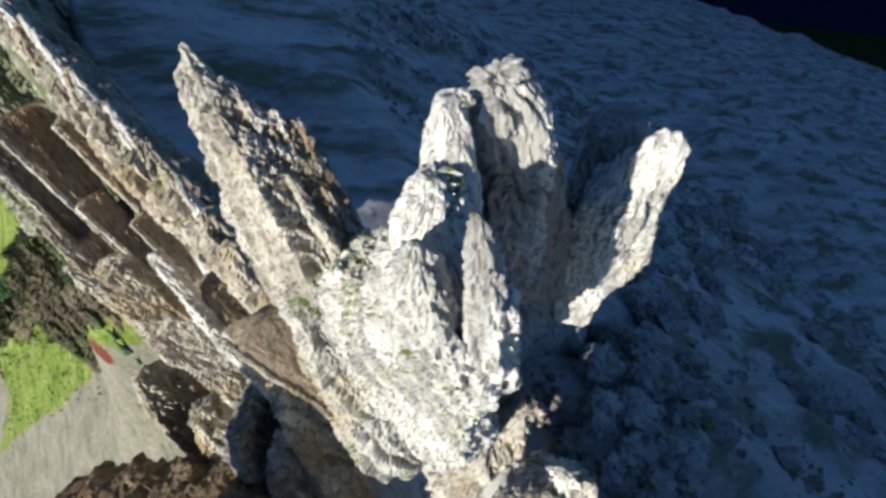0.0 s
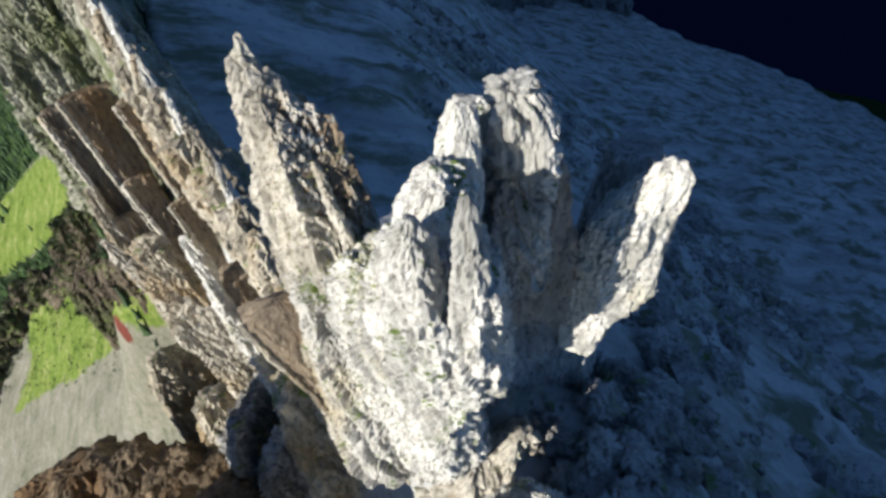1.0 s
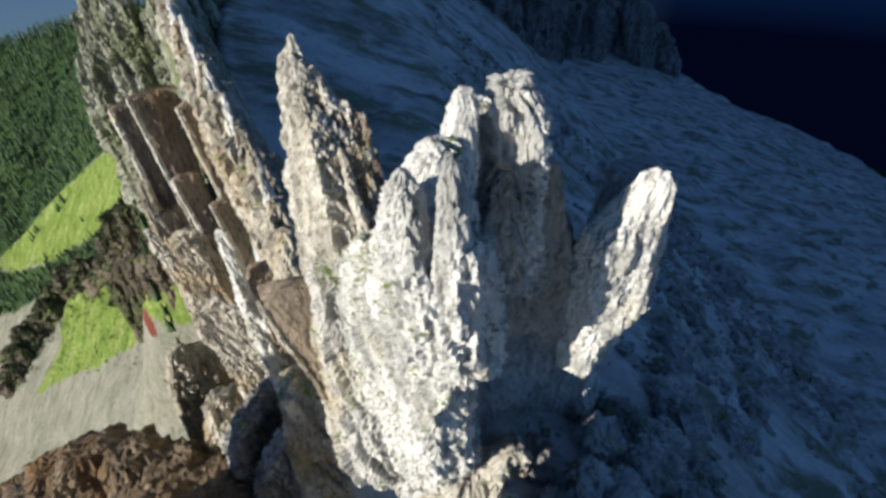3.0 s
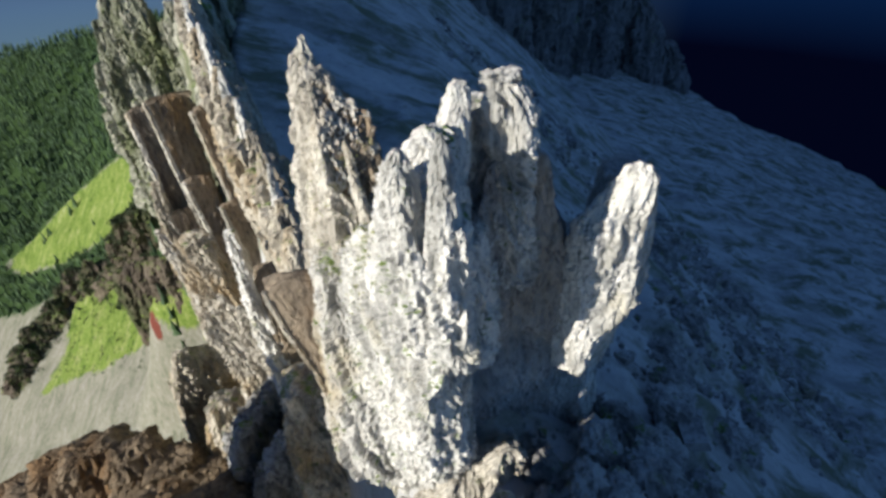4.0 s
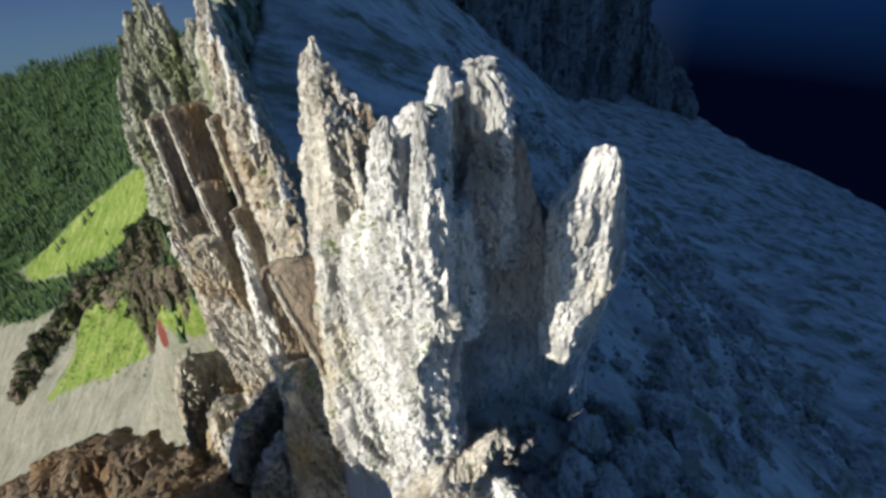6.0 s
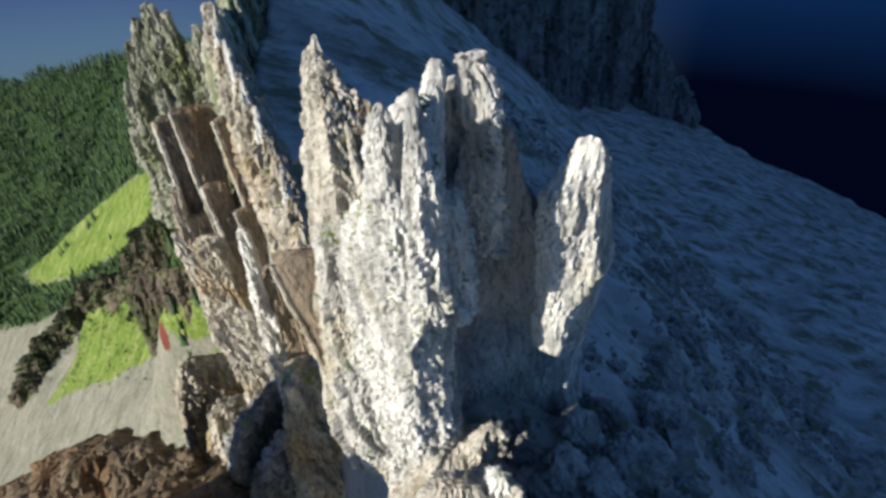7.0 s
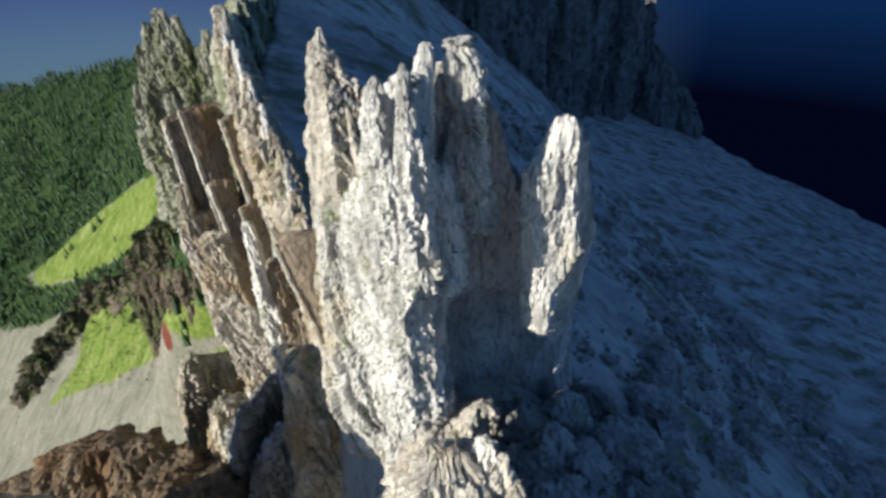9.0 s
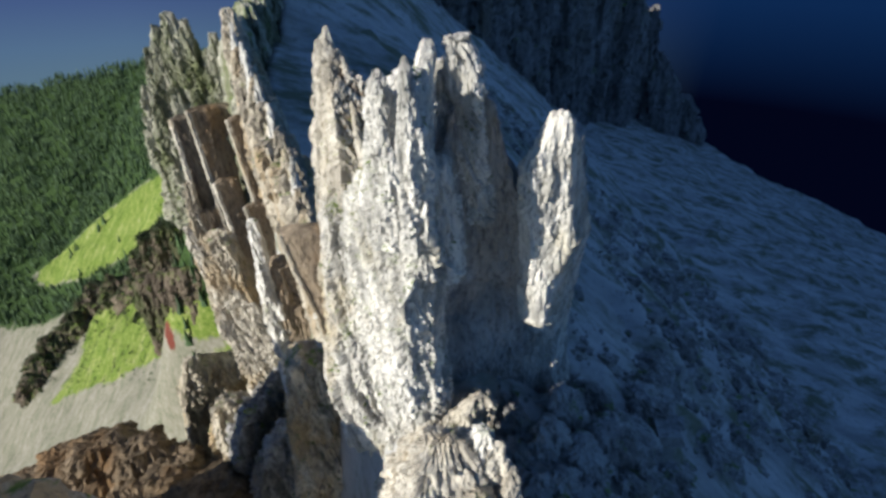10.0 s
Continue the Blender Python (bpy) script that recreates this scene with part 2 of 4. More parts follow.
def prism(name, rows, mat, parent=None, label="", cell=0.25, rough=0.7, size=1.0, lean=0.36, crack=1.0, hollows=(), fine_above=-6.0, cap=1.2, strata=0.0):
    """A rock mass lofted through level outlines with sharp corners. rows from foot to top: height, then the corners in turn."""
    levels = np.array([r[0] for r in rows], float)
    corners = np.array([r[1:] for r in rows], float)
    top = corners[-1].mean(0)
    for k, (up, shrink) in enumerate(((0.35, 0.86), (0.7, 0.62), (0.9, 0.35), (1.0, 0.08))):
        levels = np.append(levels, rows[-1][0] + cap * up)
        corners = np.vstack([corners, (top + shrink * (np.array(rows[-1][1:]) - top))[None]])
    edge = np.linalg.norm(np.roll(corners, -1, 1) - corners, axis=2)[len(rows) // 3:len(rows)].mean(0)
    share = np.maximum(4, np.round(edge / cell)).astype(int)
    m = corners.shape[1]
    zs = [levels[0]]
    while zs[-1] < levels[-1] - 0.05:
        step = cell * (1.1 if zs[-1] > fine_above else 1.1 + 0.12 * (fine_above - zs[-1]))
        if zs[-1] > rows[-1][0]:
            step = min(step, 0.3 * cap)
        zs.append(min(zs[-1] + step, levels[-1]))
    zs = np.array(zs)
    ring = np.stack([[np.interp(zs, levels, corners[:, j, k]) for k in (0, 1)] for j in range(m)], 0)
    cols = []
    for j in range(m):
        a, b = ring[j], ring[(j + 1) % m]
        for q in range(share[j]):
            f = q / share[j]
            cols.append(np.stack([a[0] + f * (b[0] - a[0]), a[1] + f * (b[1] - a[1]), zs], -1))
    P = np.stack(cols, 1)
    nv, nu = P.shape[:2]
    du = np.roll(P, -2, 1) - np.roll(P, 2, 1)
    dv = np.gradient(P, axis=0)
    N = np.cross(du, dv)
    N /= np.linalg.norm(N, axis=2, keepdims=True) + 1e-9
    p, n = P.reshape(-1, 3), N.reshape(-1, 3)
    g = np.stack([p[:, 0], p[:, 1] + lean * p[:, 2], p[:, 2]], -1) / size
    warp, lump, big, small = weathering(g, crack)
    if strata:
        bed = p[:, 2] / size + 0.1 * p[:, 0] / size + 0.5 * lump
        big = big + strata * vnoise(np.stack([bed * 0.7, 0 * bed, 0.05 * g[:, 0]], -1), 1017)
    width = np.minimum(1.0, 0.4 + 0.1 * np.ptp(P[:, :, 0], axis=1))[:, None].repeat(nu, 1).reshape(-1)
    p = p + n * ((0.72 * big * width + 1.25 * small) * rough * size)[:, None]
    for hx0, hy0, hz0, wide, tall, deep in hollows:
        d2 = ((p[:, 0] - hx0) ** 2 + (p[:, 1] - hy0) ** 2) / wide ** 2 + ((p[:, 2] - hz0) / tall) ** 2
        p = p - n * (deep * np.exp(-d2 ** 2))[:, None]
    idx = np.arange(nv * nu).reshape(nv, nu)
    a, b = idx[:-1], idx[1:]
    quads = np.stack([a, np.roll(a, -1, 1), np.roll(b, -1, 1), b], -1).reshape(-1, 4).tolist()
    verts = np.vstack([p, p[-nu:].mean(0)])
    last = (nv - 1) * nu
    quads += [(last + k, last + (k + 1) % nu, nv * nu) for k in range(nu)]
    ob = link_mesh(name, verts, quads, mat, parent)
    if label:
        ob["label"] = label
    return ob


# ---- ground ----
def crest_x(y):
    return np.interp(y, [-900, -60, 0, 20, 45, 90, 135, 200, 300, 420, 800, 3000], [150, 40, 14, 3, -10, -34, -60, -80, -98, -115, -115, -115])


def ground_height(x, y):
    """Height of the mountainside: scree on one side of the crest, cliffs, meadow and forest on the other."""
    cxs = crest_x(y) + 2
    p = np.stack([x, y, 0 * x], -1)
    brink = np.interp(y, [0, 1080, 1400, 1520, 1680], [1900, 1720, 1640, 1560, 1150]) + 60 * fbm(p * (0.0, 0.016, 0.0), 4, 31)
    ease = np.interp(y, [140, 250, 420], [0.3, 0.34, 0.95])
    scree = 6 - 0.85 * np.clip(x, 10, 330) + ease * np.clip(10 - x, 0, None) - 0.38 * np.clip(np.minimum(x, brink) - 330, 0, None) - 1.3 * np.clip(x - brink, 0, 900)
    drop = np.clip(cxs - x, 0, None)
    top = -2.5 + ease * (10 - cxs)
    steep = top - np.interp(drop, [0, 6, 20, 45, 100, 400, 1500], [0, 50, 160, 250, 330, 800, 3400])
    alp = -342 + 0.7 * (np.maximum(x, -850) + 360) + 0.22 * np.minimum(x + 850, 0) + np.interp(y, [-3000, 450, 550, 1400, 1450, 2000], [-1550, 0, 45, 530, 480, -1900])
    alp = np.minimum(alp, -185 - 0.15 * (1300 - y))
    alp = np.maximum(alp, -600 + 0.06 * alp - 4 * np.clip(y - 1420, 0, 420) - 4 * np.clip(-1250 - x, 0, 420))
    mound = -36 - 1.05 * np.hypot(np.where(x < -172, 2.0, 1.0) * (x + 172), np.where(y < 318, 5.0, 1.0) * (y - 318)) + 12 * fbm(p * 0.02, 3, 91)
    alp = np.maximum(alp, mound)
    k = 25.0
    left = np.maximum(steep, alp) + k * np.exp(-np.abs(steep - alp) / k) * 0.5
    h = np.where(x > cxs, scree, np.minimum(left, top))
    far = np.clip((np.hypot(x, y) - 150) / 600, 0, 1)
    h = h + (1.5 + 14 * far) * fbm(p * 0.012, 4, 3) * np.clip(np.abs(x - 10) / 60, 0.15, 1)
    right = x > cxs
    away = np.clip(np.abs(x - cxs) / 40, 0.2, 1)
    bend = y + 0.35 * x + 14 * fbm(p * 0.02, 2, 71)
    fall = np.stack([x * 0.010, bend * 0.045, 0 * x], -1)
    h = h + np.where(right, 3.8, 1.6) * fbm(fall, 4, 8, 0.6, True) * away
    crag = np.clip(fbm(p * (0.03, 0.05, 1), 4, 15) - 0.12, 0, 1)
    h = h + np.where(right, 16, 4) * crag * away
    h = h + 0.7 * fbm(p * 0.16, 3, 12)
    return h - 10 * np.exp(-((x - 3) / 16) ** 2 - ((y - 20) / 16) ** 2)


def graded(lo, hi, fine_lo, fine_hi, step, growth):
    vals = list(np.arange(fine_lo, fine_hi, step))
    s, v = step, fine_hi
    while v < hi:
        vals.append(v)
        s *= growth
        v += s
    vals.append(hi)
    s, v = step, fine_lo - step
    while v > lo:
        vals.insert(0, v)
        s *= growth
        v -= s
    vals.insert(0, lo)
    return np.array(vals)


def soft_edge(d, width):
    return np.clip(0.5 + d / width, 0, 1)


def land_cover(x, y, z, wob):
    """Shares of meadow and of woods: a grassy ramp between woods, and a green basin under the crags."""
    upper = np.interp(x, [-900, -853, -717, -521, -300], [795, 836, 842, 815, 780]) + 0.4 * wob
    lower = np.interp(x, [-900, -878, -670, -535, -474, -300], [790, 775, 678, 650, 697, 680]) + 0.2 * wob
    scree_line = np.interp(-x, [0, 219, 238, 356, 403, 461, 553, 640, 900], [200, 289, 291, 396, 409, 412, 436, 446, 500])
    ramp_grass = np.minimum(soft_edge(upper - y, 26), soft_edge(y - lower, 26))
    basin = np.minimum.reduce([soft_edge(y + 0.25 * wob - scree_line, 24), soft_edge(610 - y, 40), soft_edge(x + 600 + 0.5 * wob, 40)])
    knoll = np.minimum.reduce([soft_edge(190 - np.hypot(x + 172, y - 318), 60), soft_edge(y - 262, 30), soft_edge(z + 224, 16)])
    foot = np.interp(x, [-1200, -900, -650, -500], [740, 700, 610, 590]) + 0.5 * wob
    woods = np.maximum.reduce([soft_edge(y - upper, 26), np.minimum(soft_edge(lower - y, 26), soft_edge(y - foot, 50)), np.minimum(soft_edge(x + wob + 300, 60), soft_edge(y - 700, 60)), np.minimum(knoll, soft_edge(z + 184, 16))])
    return np.maximum.reduce([ramp_grass, basin, knoll]), woods


def build_ground():
    xs = graded(-4700, 4700, -240, 330, 2.4, 1.032)
    ys = graded(-2500, 4700, -40, 330, 2.4, 1.032)
    X, Y = np.meshgrid(xs, ys)
    x, y = X.reshape(-1), Y.reshape(-1)
    z = ground_height(x, y)
    idx = np.arange(len(x)).reshape(X.shape)
    quads = np.stack([idx[:-1, :-1], idx[:-1, 1:], idx[1:, 1:], idx[1:, :-1]], -1).reshape(-1, 4)
    ob = link_mesh("ground", np.stack([x, y, z], -1), quads, GROUND, smooth=True)
    p = np.stack([x, y, 0 * x], -1)
    wob = 45 * fbm(p * 0.012, 3, 55)

    left = soft_edge(crest_x(y) - 20 - x, 10)
    meadow, woods = land_cover(x, y, z, wob)
    earth = np.minimum(soft_edge(1.2 - np.hypot((x + 255) / 6.5, (z + 234) / 11), 0.8), soft_edge(330 - y, 10))
    dark = np.minimum(soft_edge(x - 300, 100), soft_edge(-860 - z + 40 * fbm(p * 0.01, 3, 66), 60))
    for key, mask in (("meadow", np.minimum(meadow, left)), ("woods", np.maximum(np.minimum(woods, left), dark)), ("earth", earth), ("sunlit_talus", np.minimum(left, soft_edge(-130 - x + 1.0 * wob, 90)))):
        ob.data.attributes.new(key, "FLOAT", "POINT").data.foreach_set("value", mask.astype(np.float32))
    return tagged(ob, "scree slopes, green meadows and forest floor of a mountain ridge", "ground", kind="structure")


def ground_material():
    m, nt, bsdf = material("mountain_ground")
    pos = nt.nodes.new("ShaderNodeNewGeometry").outputs["Position"]
    sep = nt.nodes.new("ShaderNodeSeparateXYZ")
    nt.links.new(pos, sep.inputs[0])
    streak = noise_node(nt, 0.02, 8, 0.65, pos, (0.5, 1.6, 0.5))
    fine = noise_node(nt, 0.25, 8, 0.7, pos)
    blot = noise_node(nt, 0.035, 7, 0.68, pos, (0.6, 1.2, 1))
    scree = ramp(nt, streak, [(0.34, (0.26, 0.26, 0.25)), (0.46, (0.37, 0.365, 0.35)), (0.54, (0.44, 0.435, 0.42)), (0.68, (0.52, 0.515, 0.50))])
    scree = mixed(nt, ramp(nt, blot, [(0.47, (0,)), (0.6, (0.9,))]), scree, (0.13, 0.14, 0.08))
    scree = mixed(nt, ramp(nt, fine, [(0.3, (0.6,)), (0.45, (0,))]), scree, (0.12, 0.11, 0.1))
    turf = mixed(nt, 0.6, fine, noise_node(nt, 0.05, 8, 0.75, pos, (1.6, 0.5, 1)))
    grass = ramp(nt, turf, [(0.38, (0.035, 0.055, 0.014)), (0.46, (0.10, 0.155, 0.026)), (0.54, (0.17, 0.215, 0.05)), (0.64, (0.28, 0.285, 0.15))])
    ragged = noise_node(nt, 0.06, 8, 0.72, pos)

    def zone_mask(key):
        a = nt.nodes.new("ShaderNodeAttribute")
        a.attribute_name = key
        m1 = nt.nodes.new("ShaderNodeMath")
        m1.operation = "MULTIPLY_ADD"
        nt.links.new(ragged, m1.inputs[0])
        m1.inputs[1].default_value = 1.6
        nt.links.new(a.outputs["Fac"], m1.inputs[2])
        r = nt.nodes.new("ShaderNodeMapRange")
        r.inputs[1].default_value, r.inputs[2].default_value = 1.22, 1.40
        nt.links.new(m1.outputs[0], r.inputs[0])
        return r.outputs[0]

    # Sunlit talus: scree toned down, with a hazy grey-green put into its colour.
    pale = ramp(nt, turf, [(0.36, (0.08, 0.085, 0.05)), (0.46, (0.165, 0.165, 0.12)), (0.54, (0.215, 0.205, 0.16)), (0.66, (0.31, 0.29, 0.245))])
    base = mixed(nt, zone_mask("sunlit_talus"), scree, pale)
    base = mixed(nt, zone_mask("meadow"), base, grass)
    base = mixed(nt, zone_mask("earth"), base, (0.13, 0.038, 0.026))
    base = mixed(nt, zone_mask("woods"), base, ramp(nt, fine, [(0.3, (0.015, 0.03, 0.01)), (0.7, (0.05, 0.09, 0.025))]))
    nt.links.new(base, bsdf.inputs["Base Color"])
    bsdf.inputs["Roughness"].default_value = 0.95
    bsdf.inputs["Specular IOR Level"].default_value = 0.1
    bumped(nt, bsdf, fine, 0.7, 1.5)
    return m


GROUND = ground_material()
build_ground()


# ---- main rock tower ----
def empty(name, label, category, at=(0, 0, 0), group=""):
    ob = new(name)
    ob.empty_display_size = 1
    return tagged(ob, label, category, group)


tower = empty("rock_tower", "pale sunlit limestone tower with jagged tips above a scree slope", "rock tower")
TURN_A = -38.0
TOWER_FACE = [
    (-40, (-15.5, 46), (-6, 38.5), (2, 35), (8, 36), (13, 44), (-2, 60)),
    (-2, (-14.5, 33.5), (-6.5, 29), (1.2, 24.5), (7.6, 26.2), (9, 31), (-6, 48)),
    (16, (-12, 34), (-5, 27.4), (1.8, 20.4), (5.5, 22.4), (7.2, 27), (-6, 45)),
    (29, (-10.8, 34.8), (-4.5, 25), (1.8, 16.8), (5.1, 18.4), (6.6, 24), (-5, 43)),
    (35.5, (-8.5, 33), (-3.8, 22.4), (4.2, 15.4), (5.8, 15.9), (6.4, 22), (-4, 38)),
    (41, (-4.6, 29), (-2.4, 19.6), (4.2, 13.4), (5.5, 14.0), (6.1, 19.5), (-1, 32)),
    (47, (-1.3, 20.5), (-0.9, 15.8), (4.4, 12.0), (5.2, 12.8), (5.5, 17.5), (3, 26)),
    (52.5, (0.0, 17.5), (0.1, 13.6), (4.5, 11.0), (5.0, 11.8), (5.0, 17), (3.5, 22)),
]
SHADED_WALL = [
    (-40, (6, 40), (14, 46), (28, 44), (34, 58), (4, 62)),
    (-2, (6, 32), (14, 36.5), (22.6, 39.5), (28, 50), (2, 50)),
    (13, (5, 27), (13.5, 33), (20.6, 34.6), (26, 45), (2, 46)),
    (24, (4.5, 24.5), (12.4, 30.4), (19, 29.6), (23, 40), (2, 43)),
    (35, (4.5, 20.5), (11.2, 27), (17, 26.2), (20, 34), (2, 38)),
    (45, (6.4, 20.6), (10.4, 22.7), (14.6, 23.6), (14.6, 28), (4, 30)),
    (52.6, (7.4, 20.4), (9.8, 20.4), (11.9, 20.6), (11.4, 22.8), (7.2, 23.6)),
]
SIDE_SPIRE = [
    (-25, (20, 42), (23, 41), (32, 41), (38, 48), (32, 56)),
    (2, (21, 44), (23, 42.6), (29, 41), (32, 43), (30, 50)),
    (8, (20.8, 41), (23.2, 39), (27, 38), (30.5, 40), (28.5, 46)),
    (13, (20.0, 33), (22.6, 31.4), (23.4, 31.0), (29.2, 36), (27, 42)),
    (24, (17.8, 30.6), (20.5, 27.4), (22.2, 27.2), (28.4, 32), (25, 37)),
    (34, (16.6, 28), (18.3, 23.6), (24.2, 23.8), (27.4, 28.5), (23, 33)),
    (38, (16.2, 26.6), (17.5, 22.2), (22.6, 22.7), (26.2, 27.0), (22, 31)),
    (45, (15.8, 23.4), (16.6, 20.2), (21.3, 21.0), (23.8, 24.4), (19.6, 27)),
    (51.4, (17.9, 20.6), (18.5, 19.1), (20.2, 18.9), (20.8, 20.4), (19, 21.4)),
]
prism("tower_face", TOWER_FACE, LIME, tower, cell=0.19, rough=0.95, fine_above=-26.0, hollows=[(3.6, 17.6, 27.0, 2.6, 4.0, 1.0), (3.4, 20.0, 19.0, 2.2, 2.6, 0.9), (-2.6, 21.6, 32.4, 0.8, 0.9, 0.8)])
prism("shaded_wall", SHADED_WALL, SHADE_LIME, tower, "grey shaded limestone wall", cell=0.26, rough=0.7, hollows=[(10.5, 28.6, 21.6, 3.0, 1.6, 1.6), (13.0, 31.6, 14.0, 6.0, 8.0, 3.5)])
prism("side_spire", SIDE_SPIRE, LIME, tower, "leaning spire with one sunlit edge", cell=0.2, rough=0.55, cap=1.0, hollows=[(21.6, 33.0, 4.4, 1.6, 1.8, 2.4)])
column("front_spire", [(38, 1.2, 17.5, 2.6, 2.6, TURN_A), (47, 1.4, 14.4, 2.0, 2.0, TURN_A), (52, 1.2, 13.4, 1.5, 1.5, TURN_A), (55.6, 0.95, 12.9, 1.15, 1.0, TURN_A), (56.8, 1.05, 12.6, 0.55, 0.5, TURN_A), (57.5, 1.1, 12.45, 0.24, 0.24, 0)], LIME, tower, cell=0.13, rough=1.0, size=0.6, boxy=4, cap=0.8)
column("needle", [(38, 3.6, 16.0, 1.8, 1.8, TURN_A), (46, 3.7, 13.2, 1.45, 1.4, TURN_A), (52, 3.75, 12.1, 1.0, 1.05, TURN_A), (56, 3.6, 11.8, 0.7, 0.75, TURN_A), (58, 3.5, 11.7, 0.36, 0.4, TURN_A), (58.7, 3.45, 11.7, 0.2, 0.2, 0)], LIME, tower, cell=0.12, rough=1.0, size=0.6, boxy=4, cap=0.8)
column("crest_knob", [(38, 2.0, 21, 3.6, 3.6, TURN_A), (47, 2.7, 17.8, 2.4, 2.6, TURN_A), (52, 2.9, 17.0, 1.9, 2.1, TURN_A), (55, 3.0, 16.8, 1.6, 1.8, TURN_A), (56.2, 3.2, 16.9, 1.1, 1.2, TURN_A)], LIME, tower, cell=0.14, rough=1.0, size=0.6, boxy=4, cap=0.8)
column("summit_fin", [(25, 2.6, 24, 4, 4, 0), (40, 3.4, 20.8, 1.8, 2.6, 0), (47, 4.0, 19.9, 1.3, 3.2, 0), (54, 4.6, 19.7, 1.1, 2.9, 0), (56.5, 4.8, 19.6, 1.0, 2.3, 0), (58.0, 5.0, 19.4, 0.85, 1.3, 0), (59.0, 5.0, 19.3, 0.55, 0.7, 0)], LIME, tower, cell=0.13, rough=0.7, size=0.6, boxy=4, cap=0.4)
column("slot_sill", [(30, 6.0, 23, 3, 3), (40, 6.0, 21.4, 2.0, 2.4), (46.6, 6.0, 20.6, 1.3, 1.8)], LIME, tower, cell=0.17)
column("slot_back", [(30, 6.6, 27, 3, 3), (48, 7.0, 25.4, 1.6, 1.1), (53, 7.0, 24.6, 1.6, 1.0), (56.4, 6.9, 24.2, 1.5, 0.9)], LIME, tower, cell=0.16, size=0.6, rough=0.7, cap=0.3)
column("summit_head", [(36, 10.8, 28, 3, 3), (45, 10.3, 23.8, 2.1, 2.2), (50, 9.9, 22.0, 1.7, 1.9), (52.6, 9.3, 20.9, 1.6, 1.8), (54.4, 8.9, 20.1, 1.7, 1.8), (57.6, 8.5, 20.1, 1.6, 1.6), (59.0, 8.0, 20.3, 1.3, 1.2)], LIME, tower, cell=0.14, rough=1.1, size=0.8, boxy=4, cap=0.6, hollows=[(8.2, 18.6, 55.3, 0.7, 0.9, 0.8)])
column("white_stone", [(53, 10.2, 19.8, 0.6, 0.6), (54.0, 10.1, 19.3, 0.42, 0.4)], LIME, tower, cell=0.12)
column("side_dome", [(-20, 29, 51, 6, 6), (10, 26.6, 43.5, 3.6, 3.2), (30, 24.2, 36, 3.2, 2.8), (43.4, 22.8, 30.8, 2.8, 2.2), (47.0, 22.4, 29.8, 2.4, 1.9)], SHADE_LIME, tower, cell=0.28, rough=0.6, size=0.7, boxy=2.4, cap=0.5)
TALL_PILLAR = [
    (-40, (-14, 54), (-9, 44), (4, 52), (-4, 62)),
    (0, (-16.5, 42), (-9, 33.4), (2, 40), (-4, 50)),
    (30, (-14, 38.4), (-8, 31.2), (-0.6, 36.6), (-2, 46)),
    (41, (-12.8, 37), (-7.5, 31.0), (-2.0, 35.2), (-3, 43)),
    (47, (-12.2, 37.6), (-7.9, 32.4), (-2.9, 36.0), (-4, 41)),
    (50.6, (-11.7, 38.2), (-8.3, 33.8), (-3.6, 36.8), (-5, 40.4)),
    (53.4, (-11.3, 38.8), (-8.8, 36.2), (-6.2, 38.0), (-8, 40.8)),
    (56.2, (-10.7, 39.4), (-9.4, 38.4), (-8.6, 38.9), (-9.3, 40.3)),
]
prism("tall_pillar", TALL_PILLAR, CREAM, tower, "slender pale pillar with a brown shaded flank", cell=0.2, rough=0.7, cap=0.6)
column("tip", [(53, -9.7, 39.6, 1.3, 1.2), (56.2, -9.5, 39.4, 0.85, 0.8), (57.4, -9.4, 39.3, 0.42, 0.42), (58.2, -9.4, 39.3, 0.22, 0.22)], LIME, tower, cell=0.13, rough=1.0, size=0.6, boxy=4, cap=0.8)
PILLAR_FLANK = [
    (34, (-6.6, 31.4), (-1.2, 35.2), (-3, 41), (-7, 38)),
    (41, (-6.9, 31.7), (-1.8, 35.2), (-3, 41), (-7, 38)),
    (47, (-7.3, 32.9), (-2.6, 36.0), (-4, 40), (-7, 38)),
    (50.6, (-7.8, 34.4), (-3.4, 36.8), (-5, 40), (-7.4, 38.6)),
    (52.4, (-8.2, 35.8), (-5.2, 37.6), (-6, 39.8), (-7.8, 38.8)),
]
# The flank's shade is put into its brown stone.
prism("pillar_flank", PILLAR_FLANK, SHADE_BROWN, tower, "brown shaded flank of the pillar", cell=0.2, rough=0.5, cap=0.8)
column("lit_rib", [(36, -4.4, 32.4, 0.7, 1.4, 25), (44, -4.7, 31.6, 0.45, 1.1, 25), (49.4, -5.0, 30.9, 0.3, 0.7, 25), (50.6, -5.05, 30.4, 0.15, 0.2, 25)], CREAM, tower, cell=0.13, rough=1.0, size=0.6, boxy=4, cap=0.8)
column("saddle", [(-10, -6, 38, 10, 8, 30), (22, -6.8, 37, 7, 6, 30), (33, -6.4, 35.5, 5.5, 4.6, 30)], TURF, tower, cell=0.26, cap=1.0)
SIDE_BLOCK = [
    (-6, (-12.0, 34.6), (-10.6, 34.8), (-11, 42), (-14, 42)),
    (6, (-13.2, 33.9), (-11.0, 34.4), (-11, 41), (-16.5, 41)),
    (13, (-15.0, 34.3), (-11.2, 34.8), (-11, 41), (-19.5, 40)),
    (20, (-17.4, 34.8), (-11.0, 35.6), (-11, 41), (-20.5, 39.5)),
    (27.4, (-19.4, 35.3), (-11.0, 36.3), (-11.4, 41), (-21, 39)),
]
